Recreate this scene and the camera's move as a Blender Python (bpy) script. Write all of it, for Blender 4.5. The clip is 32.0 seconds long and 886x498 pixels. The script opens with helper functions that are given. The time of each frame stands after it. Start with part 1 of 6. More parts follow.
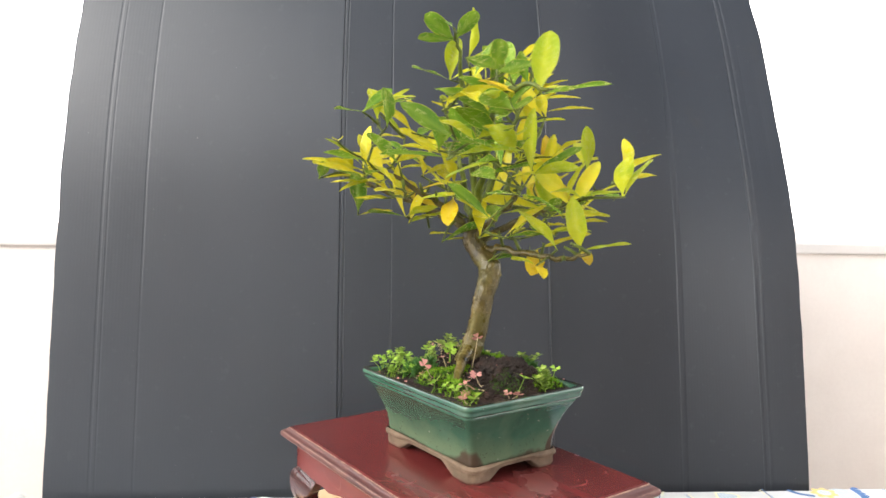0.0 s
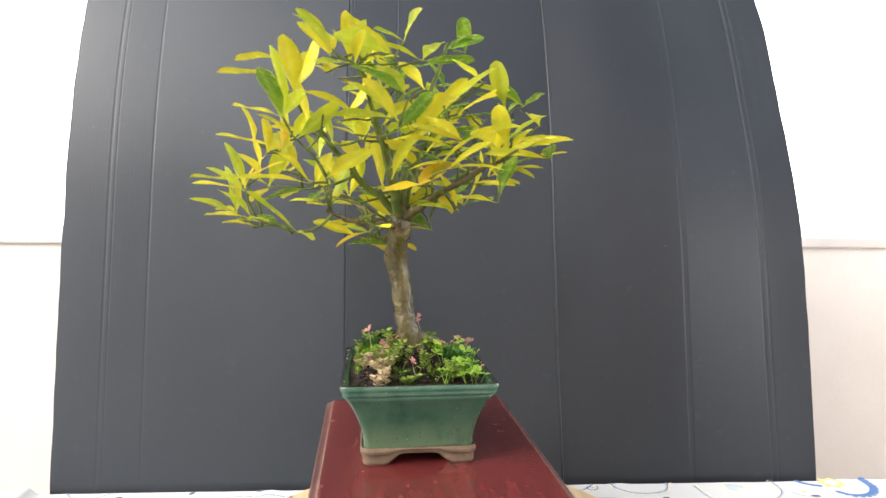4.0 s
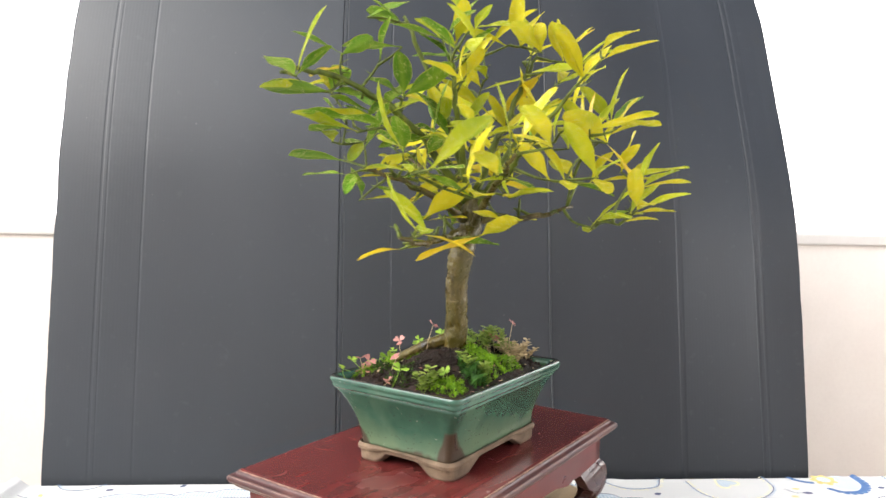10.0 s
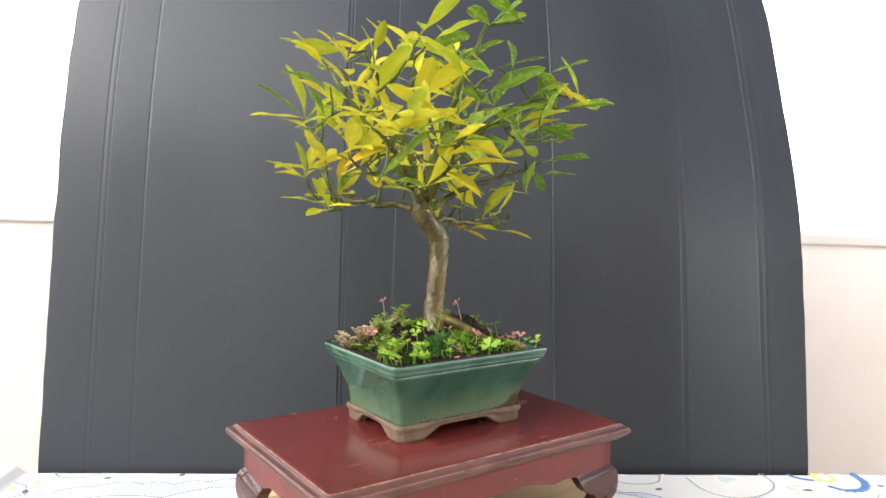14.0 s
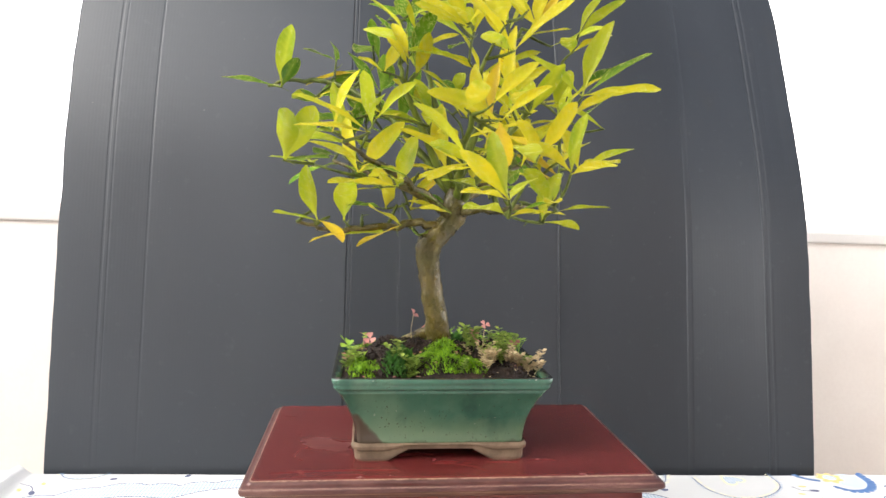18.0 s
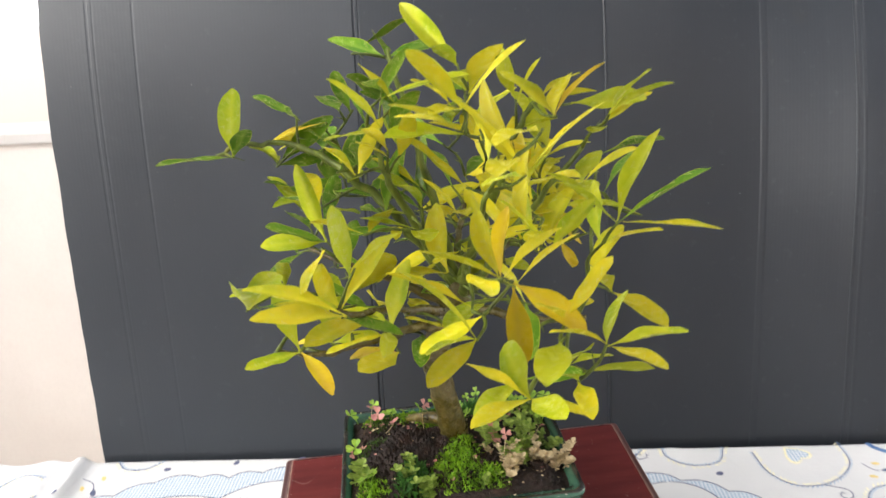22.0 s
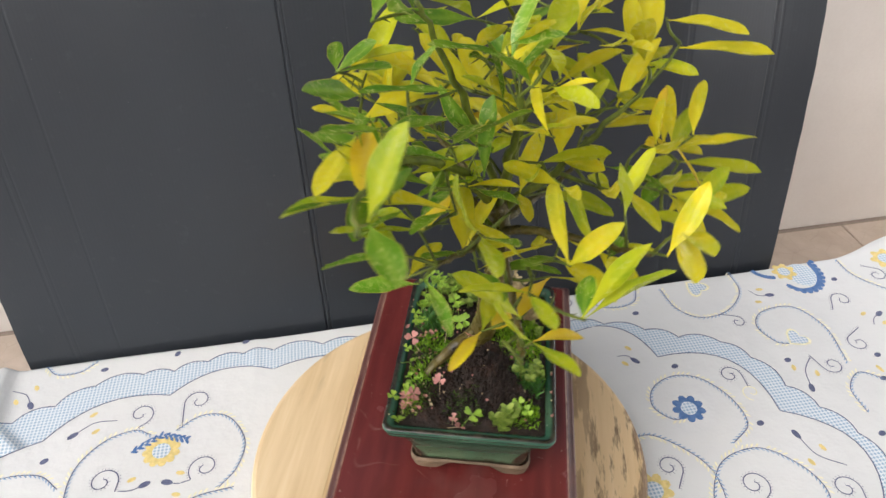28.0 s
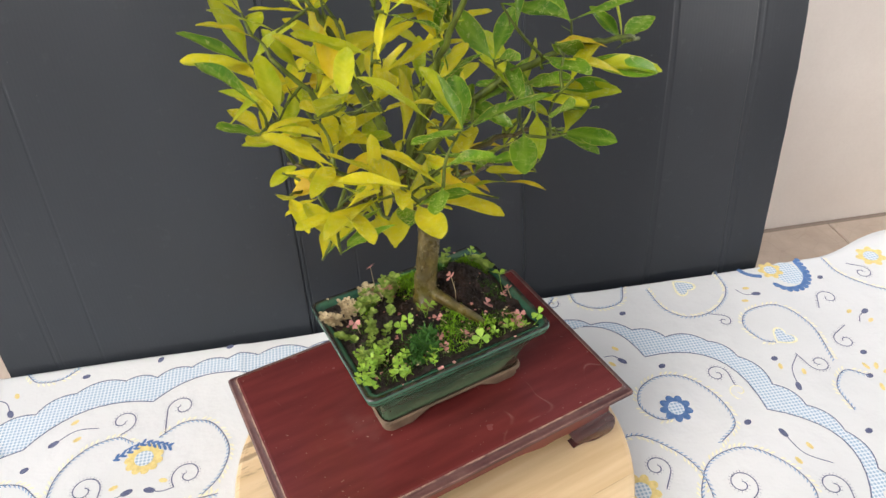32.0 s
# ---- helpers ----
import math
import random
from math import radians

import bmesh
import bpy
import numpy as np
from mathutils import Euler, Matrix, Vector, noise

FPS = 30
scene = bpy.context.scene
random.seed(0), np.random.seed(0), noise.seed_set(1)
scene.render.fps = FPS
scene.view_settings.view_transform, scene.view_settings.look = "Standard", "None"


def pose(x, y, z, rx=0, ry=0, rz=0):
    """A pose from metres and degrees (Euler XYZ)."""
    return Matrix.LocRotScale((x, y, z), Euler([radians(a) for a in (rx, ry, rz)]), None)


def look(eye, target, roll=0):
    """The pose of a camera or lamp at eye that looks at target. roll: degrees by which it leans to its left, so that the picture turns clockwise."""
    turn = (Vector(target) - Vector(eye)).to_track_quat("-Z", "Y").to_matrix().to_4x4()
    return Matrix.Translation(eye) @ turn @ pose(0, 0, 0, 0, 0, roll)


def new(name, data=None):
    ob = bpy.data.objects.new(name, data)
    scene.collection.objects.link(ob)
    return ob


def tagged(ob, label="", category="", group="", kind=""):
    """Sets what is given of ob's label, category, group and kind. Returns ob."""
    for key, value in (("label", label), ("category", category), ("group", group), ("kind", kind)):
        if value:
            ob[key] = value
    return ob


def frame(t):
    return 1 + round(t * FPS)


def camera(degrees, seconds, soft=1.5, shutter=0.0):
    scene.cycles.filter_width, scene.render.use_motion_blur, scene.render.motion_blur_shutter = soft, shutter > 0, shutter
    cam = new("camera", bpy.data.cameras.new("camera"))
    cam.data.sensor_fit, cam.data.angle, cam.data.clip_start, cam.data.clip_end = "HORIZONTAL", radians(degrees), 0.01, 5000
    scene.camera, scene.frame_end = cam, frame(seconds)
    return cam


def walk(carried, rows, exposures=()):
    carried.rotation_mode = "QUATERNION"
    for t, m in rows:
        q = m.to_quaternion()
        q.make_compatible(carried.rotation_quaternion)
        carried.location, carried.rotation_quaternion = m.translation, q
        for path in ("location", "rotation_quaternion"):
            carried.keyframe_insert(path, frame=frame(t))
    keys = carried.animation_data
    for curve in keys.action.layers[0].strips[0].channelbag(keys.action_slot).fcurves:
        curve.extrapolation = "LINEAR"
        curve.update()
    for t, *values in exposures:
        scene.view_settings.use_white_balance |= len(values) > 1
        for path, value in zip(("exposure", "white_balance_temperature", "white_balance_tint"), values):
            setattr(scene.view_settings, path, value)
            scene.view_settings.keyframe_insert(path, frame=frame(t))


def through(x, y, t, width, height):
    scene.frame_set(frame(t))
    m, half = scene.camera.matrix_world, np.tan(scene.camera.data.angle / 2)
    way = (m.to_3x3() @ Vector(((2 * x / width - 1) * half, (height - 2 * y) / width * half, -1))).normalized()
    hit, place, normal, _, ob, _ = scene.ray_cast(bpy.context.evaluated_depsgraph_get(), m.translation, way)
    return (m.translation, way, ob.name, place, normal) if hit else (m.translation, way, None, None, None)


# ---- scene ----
# Table top at z = 0, floor at z = -0.75; the turntable's axis is the z axis.
FLOOR = -0.75
cam = camera(64.97, 32.0, soft=1.5, shutter=0.5)
# seconds, eye, heading (right of +y), tilt (up), roll
PATH = [
    (0, -0.034, -0.826, 0.471, 2.96, -2.85, 0.42), (0.5, -0.033, -0.830, 0.471, 2.68, -3.00, 0.35),
    (1, -0.023, -0.830, 0.475, 2.54, -3.18, 0.06), (1.5, -0.032, -0.827, 0.470, 3.16, -3.00, -0.02),
    (2, -0.038, -0.817, 0.465, 3.44, -3.06, -0.03), (2.5, -0.041, -0.819, 0.468, 3.49, -3.10, 0.15),
    (4.5, -0.047, -0.827, 0.455, 2.80, -2.77, 0.10), (5, -0.050, -0.827, 0.457, 2.62, -2.89, 0.18),
    (5.5, -0.052, -0.826, 0.458, 2.63, -2.94, 0.47), (6, -0.050, -0.826, 0.457, 2.67, -2.73, 0.27),
    (6.5, -0.051, -0.829, 0.463, 2.76, -2.79, 0.25), (7, -0.053, -0.829, 0.459, 3.18, -2.68, 0.43),
    (7.5, -0.051, -0.828, 0.459, 2.73, -2.85, 0.30), (8, -0.055, -0.824, 0.456, 2.89, -2.85, 0.49),
    (8.5, -0.056, -0.826, 0.456, 2.64, -2.91, 0.34), (9, -0.041, -0.822, 0.458, 2.95, -3.30, 0.41),
    (9.5, -0.031, -0.823, 0.458, 3.40, -3.27, 0.23), (10, -0.035, -0.823, 0.457, 3.04, -3.30, 0.54),
    (10.5, -0.038, -0.819, 0.456, 3.44, -3.30, 0.61), (11, -0.044, -0.818, 0.462, 3.40, -3.56, 0.96),
    (11.5, -0.043, -0.821, 0.458, 2.72, -3.39, 1.22), (12, -0.057, -0.819, 0.457, 3.56, -3.32, 1.69),
    (12.5, -0.053, -0.817, 0.456, 3.49, -3.48, 1.76), (13, -0.052, -0.812, 0.460, 3.65, -3.82, 1.46),
    (13.5, -0.050, -0.816, 0.452, 3.75, -3.51, 1.47), (14, -0.051, -0.816, 0.448, 3.53, -3.57, 1.49),
    (14.5, -0.064, -0.815, 0.451, 3.56, -3.53, 1.65), (16.5, -0.064, -0.814, 0.447, 3.55, -3.19, 1.67),
    (17, -0.059, -0.815, 0.454, 3.29, -3.60, 1.68), (17.5, -0.058, -0.811, 0.451, 3.63, -3.77, 1.60),
    (18, -0.060, -0.812, 0.455, 3.52, -3.90, 1.45), (18.5, -0.053, -0.813, 0.455, 3.41, -4.05, 1.22),
    (19, -0.056, -0.810, 0.451, 3.59, -4.19, 1.19), (19.5, -0.060, -0.822, 0.462, 3.54, -4.88, 0.65),
    (20, -0.043, -0.835, 0.475, 3.36, -5.57, 0.52), (20.5, -0.046, -0.822, 0.490, 3.62, -5.95, -0.09),
    (21, -0.014, -0.773, 0.485, 0.30, -6.33, -1.19), (21.5, -0.018, -0.708, 0.600, 0.90, -11.7, -2.20), (22, 0.024, -0.632, 0.718, -3.35, -20.57, -3.58),
    (22.5, 0.029, -0.680, 0.806, -1.78, -26.87, -2.17), (23, 0.040, -0.703, 0.826, -3.99, -32.27, -2.92),
    (23.5, 0.053, -0.684, 0.839, -4.05, -34.00, -1.67), (24, 0.059, -0.680, 0.853, -8.08, -35.14, -3.89),
    (24.5, -0.010, -0.608, 0.842, -0.76, -37.30, -4.28), (25, -0.075, -0.546, 0.844, 3.46, -39.01, -2.46),
    (25.5, -0.079, -0.541, 0.835, 4.64, -39.23, -3.21), (27.5, -0.077, -0.536, 0.842, 9.48, -39.20, -1.40),
    (28, -0.089, -0.539, 0.843, 9.27, -38.86, -1.36), (28.5, -0.072, -0.554, 0.846, 9.07, -37.90, -1.87),
    (29, -0.076, -0.543, 0.834, 10.80, -37.88, -1.08), (29.5, -0.076, -0.549, 0.839, 9.54, -37.59, -1.83),
    (30, -0.076, -0.559, 0.837, 8.73, -37.44, -2.18), (30.5, -0.081, -0.547, 0.840, 9.91, -38.27, -1.16),
    (31, -0.094, -0.553, 0.835, 10.15, -37.85, -0.84), (31.5, -0.085, -0.547, 0.836, 10.45, -38.27, -1.05),
    (32, -0.079, -0.536, 0.837, 10.21, -38.65, -1.35),
]


def aim(x, y, z, yaw, tilt, roll):
    a, b = radians(yaw), radians(tilt)
    d = Vector((math.sin(a) * math.cos(b), math.cos(a) * math.cos(b), math.sin(b)))
    return look((x, y, z), Vector((x, y, z)) + d, roll)


walk(cam, [(r[0], aim(*r[1:])) for r in PATH],
     exposures=[(0, 1.37), (20.8, 1.31), (22.6, 0.84), (24.5, 0.54), (28, 0.64), (29.5, 0.78), (30.5, 0.80), (32, 0.76)])

# turn of the stand, seconds and degrees
SPIN = [
    (0, 121.9), (0.5, 142.0), (1, 161.4), (1.5, 176.0), (2, 197.7), (2.5, 211.1), (4.5, 296.5), (5, 315.5), (5.5, 327.4),
    (6, 351.1), (6.5, 363.6), (7, 370.1), (7.5, 363.7), (8, 356.0), (8.5, 364.6), (9, 387.0), (9.5, 399.1), (10, 411.9),
    (10.5, 433.0), (11, 456.8), (11.5, 489.6), (12, 500.3), (12.5, 515.9), (13, 537.4), (13.5, 552.4), (14, 572.5), (14.5, 595.8),
    (16.5, 675.8), (17, 695.6), (17.5, 713.2), (18, 722.5), (18.5, 727.4), (19, 728.0), (19.5, 728.2), (25.5, 728.2), (27.5, 779.4),
    (28, 793.3), (28.5, 824.9), (29, 838.6), (29.5, 853.4), (30, 872.8), (30.5, 886.1), (31, 896.6), (31.5, 909.4), (32, 918.0),
]


# ---- light ----
world = bpy.data.worlds.new("sky")
scene.world = world
world.use_nodes = True
wn, wl = world.node_tree.nodes, world.node_tree.links
wn.clear()
sky = wn.new("ShaderNodeTexSky")
sky.sky_type, sky.sun_disc = "NISHITA", False
sky.sun_elevation, sky.sun_rotation = radians(38), radians(-125)
sky.air_density, sky.dust_density, sky.ozone_density = 1.0, 4.0, 1.0
pale = wn.new("ShaderNodeHueSaturation")
pale.inputs["Saturation"].default_value = 0.3
back = wn.new("ShaderNodeBackground")
back.inputs["Strength"].default_value = 0.14
wout = wn.new("ShaderNodeOutputWorld")
wl.new(sky.outputs[0], pale.inputs["Color"])
wl.new(pale.outputs[0], back.inputs["Color"])
wl.new(back.outputs[0], wout.inputs["Surface"])

lamp = bpy.data.lights.new("sun", "SUN")
lamp.energy, lamp.angle, lamp.color = 0.9, radians(55), (1.0, 0.97, 0.92)
sun = new("sun", lamp)
sun.matrix_world = look((-2.46, -1.72, 2.34), (0, 0, 0))


# ---- materials ----
class Mat:
    def __init__(self, name, rough=0.5, spec=0.5, metal=0.0):
        self.m = bpy.data.materials.new(name)
        self.m.use_nodes = True
        self.n, self.l = self.m.node_tree.nodes, self.m.node_tree.links
        self.b = self.n["Principled BSDF"]
        self.out = self.n["Material Output"]
        self.b.inputs["Roughness"].default_value = rough
        self.b.inputs["Specular IOR Level"].default_value = spec
        self.b.inputs["Metallic"].default_value = metal
        self.tc = self.n.new("ShaderNodeTexCoord")

    def coord(self, scale=(1, 1, 1)):
        mp = self.n.new("ShaderNodeMapping")
        mp.inputs["Scale"].default_value = scale
        self.l.new(self.tc.outputs["Object"], mp.inputs["Vector"])
        return mp.outputs[0]

    def noise(self, scale, detail=4, rough=0.6, stretch=(1, 1, 1)):
        t = self.n.new("ShaderNodeTexNoise")
        t.inputs["Scale"].default_value, t.inputs["Detail"].default_value = scale, detail
        t.inputs["Roughness"].default_value = rough
        self.l.new(self.coord(stretch), t.inputs["Vector"])
        return t.outputs["Fac"]

    def ramp(self, fac, *stops):
        r = self.n.new("ShaderNodeValToRGB")
        e = r.color_ramp.elements
        while len(e) < len(stops):
            e.new(0.5)
        for i, (p, c) in enumerate(stops):
            e[i].position = p
            e[i].color = (*c, 1) if isinstance(c, tuple) else (c, c, c, 1)
        self.l.new(fac, r.inputs["Fac"])
        return r.outputs["Color"]

    def grade(self, value, a, b, lo=0.0, hi=1.0):
        """From lo at a to hi at b, held beyond."""
        g = self.n.new("ShaderNodeMapRange")
        for key, v in ((1, a), (2, b), (3, lo), (4, hi)):
            g.inputs[key].default_value = v
        self.l.new(value, g.inputs[0])
        return g.outputs[0]

    def mix(self, fac, a, b, mode="MIX"):
        x = self.n.new("ShaderNodeMix")
        x.data_type, x.blend_type = "RGBA", mode
        for key, v in ((0, fac), (6, a), (7, b)):
            if isinstance(v, (int, float)):
                x.inputs[key].default_value = v
            elif isinstance(v, tuple):
                x.inputs[key].default_value = (*v, 1)
            else:
                self.l.new(v, x.inputs[key])
        return x.outputs[2]

    def math(self, op, a, b=0.0):
        x = self.n.new("ShaderNodeMath")
        x.operation = op
        for key, v in ((0, a), (1, b)):
            if isinstance(v, (int, float)):
                x.inputs[key].default_value = v
            else:
                self.l.new(v, x.inputs[key])
        return x.outputs[0]

    def axis(self, k):
        s = self.n.new("ShaderNodeSeparateXYZ")
        self.l.new(self.tc.outputs["Object"], s.inputs[0])
        return s.outputs[k]

    def random(self):
        return self.n.new("ShaderNodeObjectInfo").outputs["Random"]

    def island(self):
        return self.n.new("ShaderNodeNewGeometry").outputs["Random Per Island"]

    def base(self, c):
        if isinstance(c, tuple):
            self.b.inputs["Base Color"].default_value = (*c, 1)
        else:
            self.l.new(c, self.b.inputs["Base Color"])
        return self

    def rough(self, fac, lo, hi):
        self.l.new(self.ramp(fac, (0.3, lo), (0.7, hi)), self.b.inputs["Roughness"])
        return self

    def bump(self, fac, strength, dist):
        p = self.n.new("ShaderNodeBump")
        p.inputs["Strength"].default_value, p.inputs["Distance"].default_value = strength, dist
        self.l.new(fac, p.inputs["Height"])
        old = self.b.inputs["Normal"].links
        if old:
            self.l.new(old[0].from_socket, p.inputs["Normal"])
        self.l.new(p.outputs[0], self.b.inputs["Normal"])
        return self

    def translucent(self, amount, colour):
        t = self.n.new("ShaderNodeBsdfTranslucent")
        if isinstance(colour, tuple):
            t.inputs["Color"].default_value = (*colour, 1)
        else:
            self.l.new(colour, t.inputs["Color"])
        x = self.n.new("ShaderNodeMixShader")
        x.inputs[0].default_value = amount
        self.l.new(self.b.outputs[0], x.inputs[1])
        self.l.new(t.outputs[0], x.inputs[2])
        self.l.new(x.outputs[0], self.out.inputs["Surface"])
        return self


def leaf_material(name, dark, light, edge, rim_green, gloss=(0.22, 0.38), through=0.3, glow=0.5, shine=(0.70, 0.80, 0.14)):
    """A citrus leaf: pale midrib and side veins, blotches of another hue, glossy skin, light shining through."""
    k = Mat(name, 0.33, 0.40)
    # each leaf has its own blotches
    spot = k.n.new("ShaderNodeTexNoise")
    spot.noise_dimensions = "4D"
    spot.inputs["Scale"].default_value, spot.inputs["Detail"].default_value = 34, 3
    k.l.new(k.tc.outputs["Object"], spot.inputs["Vector"])
    k.l.new(k.math("MULTIPLY", k.random(), 60.0), spot.inputs["W"])
    blot = spot.outputs["Fac"]
    tone = k.mix(k.math("FRACT", k.math("ADD", k.random(), k.island())), dark, light)
    tone = k.mix(k.ramp(blot, (0.46, 0.0), (0.66, 1.0)), tone, edge)
    ax = k.math("ABSOLUTE", k.axis(0))
    rib = k.ramp(ax, (0.0, 1.0), (0.0013, 0.0))
    wv = k.n.new("ShaderNodeTexWave")
    wv.wave_type, wv.bands_direction = "BANDS", "Y"
    wv.inputs["Scale"].default_value, wv.inputs["Distortion"].default_value = 55, 0.6
    shear = k.n.new("ShaderNodeCombineXYZ")
    k.l.new(k.axis(0), shear.inputs[0])
    k.l.new(k.math("SUBTRACT", k.axis(1), k.math("MULTIPLY", ax, 0.8)), shear.inputs[1])
    k.l.new(shear.outputs[0], wv.inputs["Vector"])
    vein = k.ramp(wv.outputs["Fac"], (0.86, 0.0), (1.0, 1.0))
    tone = k.mix(k.math("MULTIPLY", vein, 0.22), tone, rim_green)
    tone = k.mix(k.math("MULTIPLY", rib, 0.55), tone, rim_green)
    k.base(tone).rough(k.noise(60, 2), *gloss)
    k.bump(wv.outputs["Fac"], 0.12, 0.0008).bump(k.noise(140, 2), 0.1, 0.0005)
    bright = k.mix(glow, tone, shine)
    k.translucent(through, bright)
    return k.m


# upper side, underside and pale margin of each kind of leaf
DULL, PALE = (0.42, 0.6), (0.92, 0.92, 0.5)
LEAF_Y = leaf_material("leaf_yellow", (0.68, 0.58, 0.020), (0.84, 0.69, 0.022), (0.54, 0.54, 0.020), (0.82, 0.75, 0.05), (0.17, 0.33), 0.34)
LEAF_M = leaf_material("leaf_yellow_green", (0.43, 0.49, 0.012), (0.66, 0.635, 0.014), (0.27, 0.40, 0.012), (0.66, 0.66, 0.06), (0.17, 0.33), 0.36)
LEAF_G = leaf_material("leaf_green", (0.038, 0.165, 0.014), (0.100, 0.270, 0.018), (0.17, 0.33, 0.018), (0.27, 0.42, 0.05), (0.14, 0.28), 0.20, 0.5, (0.56, 0.66, 0.12))
LEAF_O = leaf_material("leaf_orange_yellow", (0.74, 0.55, 0.02), (0.80, 0.64, 0.02), (0.64, 0.42, 0.02), (0.7, 0.5, 0.1))
BELOW_Y = leaf_material("leaf_yellow_underside", (0.60, 0.57, 0.17), (0.73, 0.68, 0.20), (0.54, 0.55, 0.16), (0.68, 0.66, 0.28), DULL, 0.3, 0.65, PALE)
BELOW_M = leaf_material("leaf_yellow_green_underside", (0.50, 0.52, 0.17), (0.61, 0.61, 0.20), (0.44, 0.49, 0.15), (0.60, 0.62, 0.28), DULL, 0.3, 0.65, PALE)
BELOW_G = leaf_material("leaf_green_underside", (0.66, 0.60, 0.20), (0.74, 0.68, 0.24), (0.56, 0.55, 0.17), (0.70, 0.68, 0.30), DULL, 0.3, 0.65, PALE)
BELOW_O = leaf_material("leaf_orange_underside", (0.70, 0.56, 0.03), (0.76, 0.62, 0.04), (0.60, 0.42, 0.03), (0.7, 0.5, 0.1), DULL, 0.3, 0.65, PALE)
MARGIN = leaf_material("leaf_margin", (0.50, 0.53, 0.05), (0.62, 0.60, 0.06), (0.46, 0.50, 0.05), (0.6, 0.6, 0.1))


def bark_material():
    k = Mat("bark", 0.35, 0.4)
    n = k.noise(60, 6, 0.65, (1, 1, 0.4))
    c = k.ramp(n, (0.3, (0.014, 0.009, 0.003)), (0.50, (0.074, 0.053, 0.012)), (0.75, (0.185, 0.140, 0.038)))
    spots = k.ramp(k.noise(190, 4), (0.60, 0.0), (0.66, 1.0))
    c = k.mix(k.math("MULTIPLY", spots, 0.5), c, (0.22, 0.19, 0.09))
    moss = k.ramp(k.noise(34, 4), (0.42, 0.0), (0.58, 1.0))
    c = k.mix(k.math("MULTIPLY", moss, 0.65), c, (0.062, 0.054, 0.007))
    k.base(c).rough(k.noise(80, 4), 0.18, 0.46).bump(k.noise(38, 3), 1.0, 0.006).bump(n, 0.8, 0.002).bump(spots, 0.5, 0.001)
    return k.m


def twig_material():
    k = Mat("green_twig", 0.45, 0.25)
    n = k.noise(90, 4, 0.6, (1, 1, 0.4))
    k.base(k.ramp(n, (0.35, (0.036, 0.048, 0.007)), (0.6, (0.105, 0.135, 0.016)), (0.8, (0.17, 0.16, 0.035)))).bump(n, 0.3, 0.001)
    return k.m


def glaze_material(name="green_glaze", dark_lip=False):
    k = Mat(name, 0.15, 0.6)
    big, fine = k.noise(9, 4, 0.55), k.noise(60, 4, 0.65)
    c = k.ramp(big, (0.3, (0.014, 0.056, 0.036)), (0.52, (0.030, 0.090, 0.058)), (0.74, (0.066, 0.135, 0.088)))
    c = k.mix(k.ramp(fine, (0.52, 0.0), (0.8, 0.3)), c, (0.06, 0.14, 0.10))
    # paler runs where the glaze pooled down the sides
    runs = k.ramp(k.noise(16, 3, 0.5, (1, 1, 0.25)), (0.56, 0.0), (0.72, 0.4))
    c = k.mix(runs, c, (0.12, 0.19, 0.12))
    low = k.grade(k.math("ADD", k.axis(2), k.math("MULTIPLY", k.math("SUBTRACT", k.noise(13, 4), 0.5), 0.07)), 0.205, 0.236, 0.75, 0.0)
    c = k.mix(low, c, (0.105, 0.150, 0.082))
    dull = k.ramp(k.noise(24, 4, 0.6, (1, 1, 0.5)), (0.55, 0.0), (0.70, 0.6))
    c = k.mix(dull, c, (0.012, 0.040, 0.030))
    pits = k.ramp(k.noise(420, 1), (0.71, 0.0), (0.74, 1.0))
    c = k.mix(pits, c, (0.03, 0.025, 0.015))
    flecks = k.ramp(k.noise(300, 1), (0.785, 0.0), (0.80, 0.8))
    c = k.mix(flecks, c, (0.42, 0.42, 0.36))
    z = k.axis(2)
    if dark_lip:
        # the glaze broke to brown-black along the lip
        lip = k.grade(k.math("ADD", z, k.math("MULTIPLY", k.math("SUBTRACT", k.noise(30, 3), 0.5), 0.0016)), 0.2754, 0.2762)
        c = k.mix(lip, c, k.ramp(fine, (0.4, (0.016, 0.014, 0.011)), (0.7, (0.050, 0.042, 0.033))))
    # bare brown where the glaze ran short near the foot
    edge = k.math("ADD", z, k.math("MULTIPLY", k.math("SUBTRACT", k.noise(22, 3), 0.5), 0.030))
    corner = k.math("MULTIPLY", k.grade(k.axis(0), -0.106, -0.078, 1.0, 0.0), k.grade(k.axis(1), -0.094, -0.080, 1.0, 0.0))
    edge = k.math("SUBTRACT", edge, k.math("MULTIPLY", corner, 0.034))
    other = k.math("MULTIPLY", k.grade(k.axis(0), -0.098, -0.080, 1.0, 0.0), k.grade(k.axis(1), 0.008, 0.020, 0.0, 1.0))
    edge = k.math("SUBTRACT", edge, k.math("MULTIPLY", other, 0.016))
    bare = k.ramp(edge, (0.1985, 1.0), (0.2025, 0.0))
    c = k.mix(bare, c, (0.05, 0.035, 0.022))
    k.base(c).rough(fine, 0.1, 0.24).bump(big, 0.15, 0.002).bump(pits, 0.3, 0.0006)
    return k.m


def clay_material():
    k = Mat("bare_clay", 0.75, 0.3)
    n, f = k.noise(35, 5), k.noise(300, 3)
    c = k.ramp(n, (0.3, (0.080, 0.054, 0.034)), (0.6, (0.165, 0.115, 0.075)), (0.8, (0.27, 0.20, 0.135)))
    k.base(c).bump(f, 0.3, 0.0008)
    return k.m


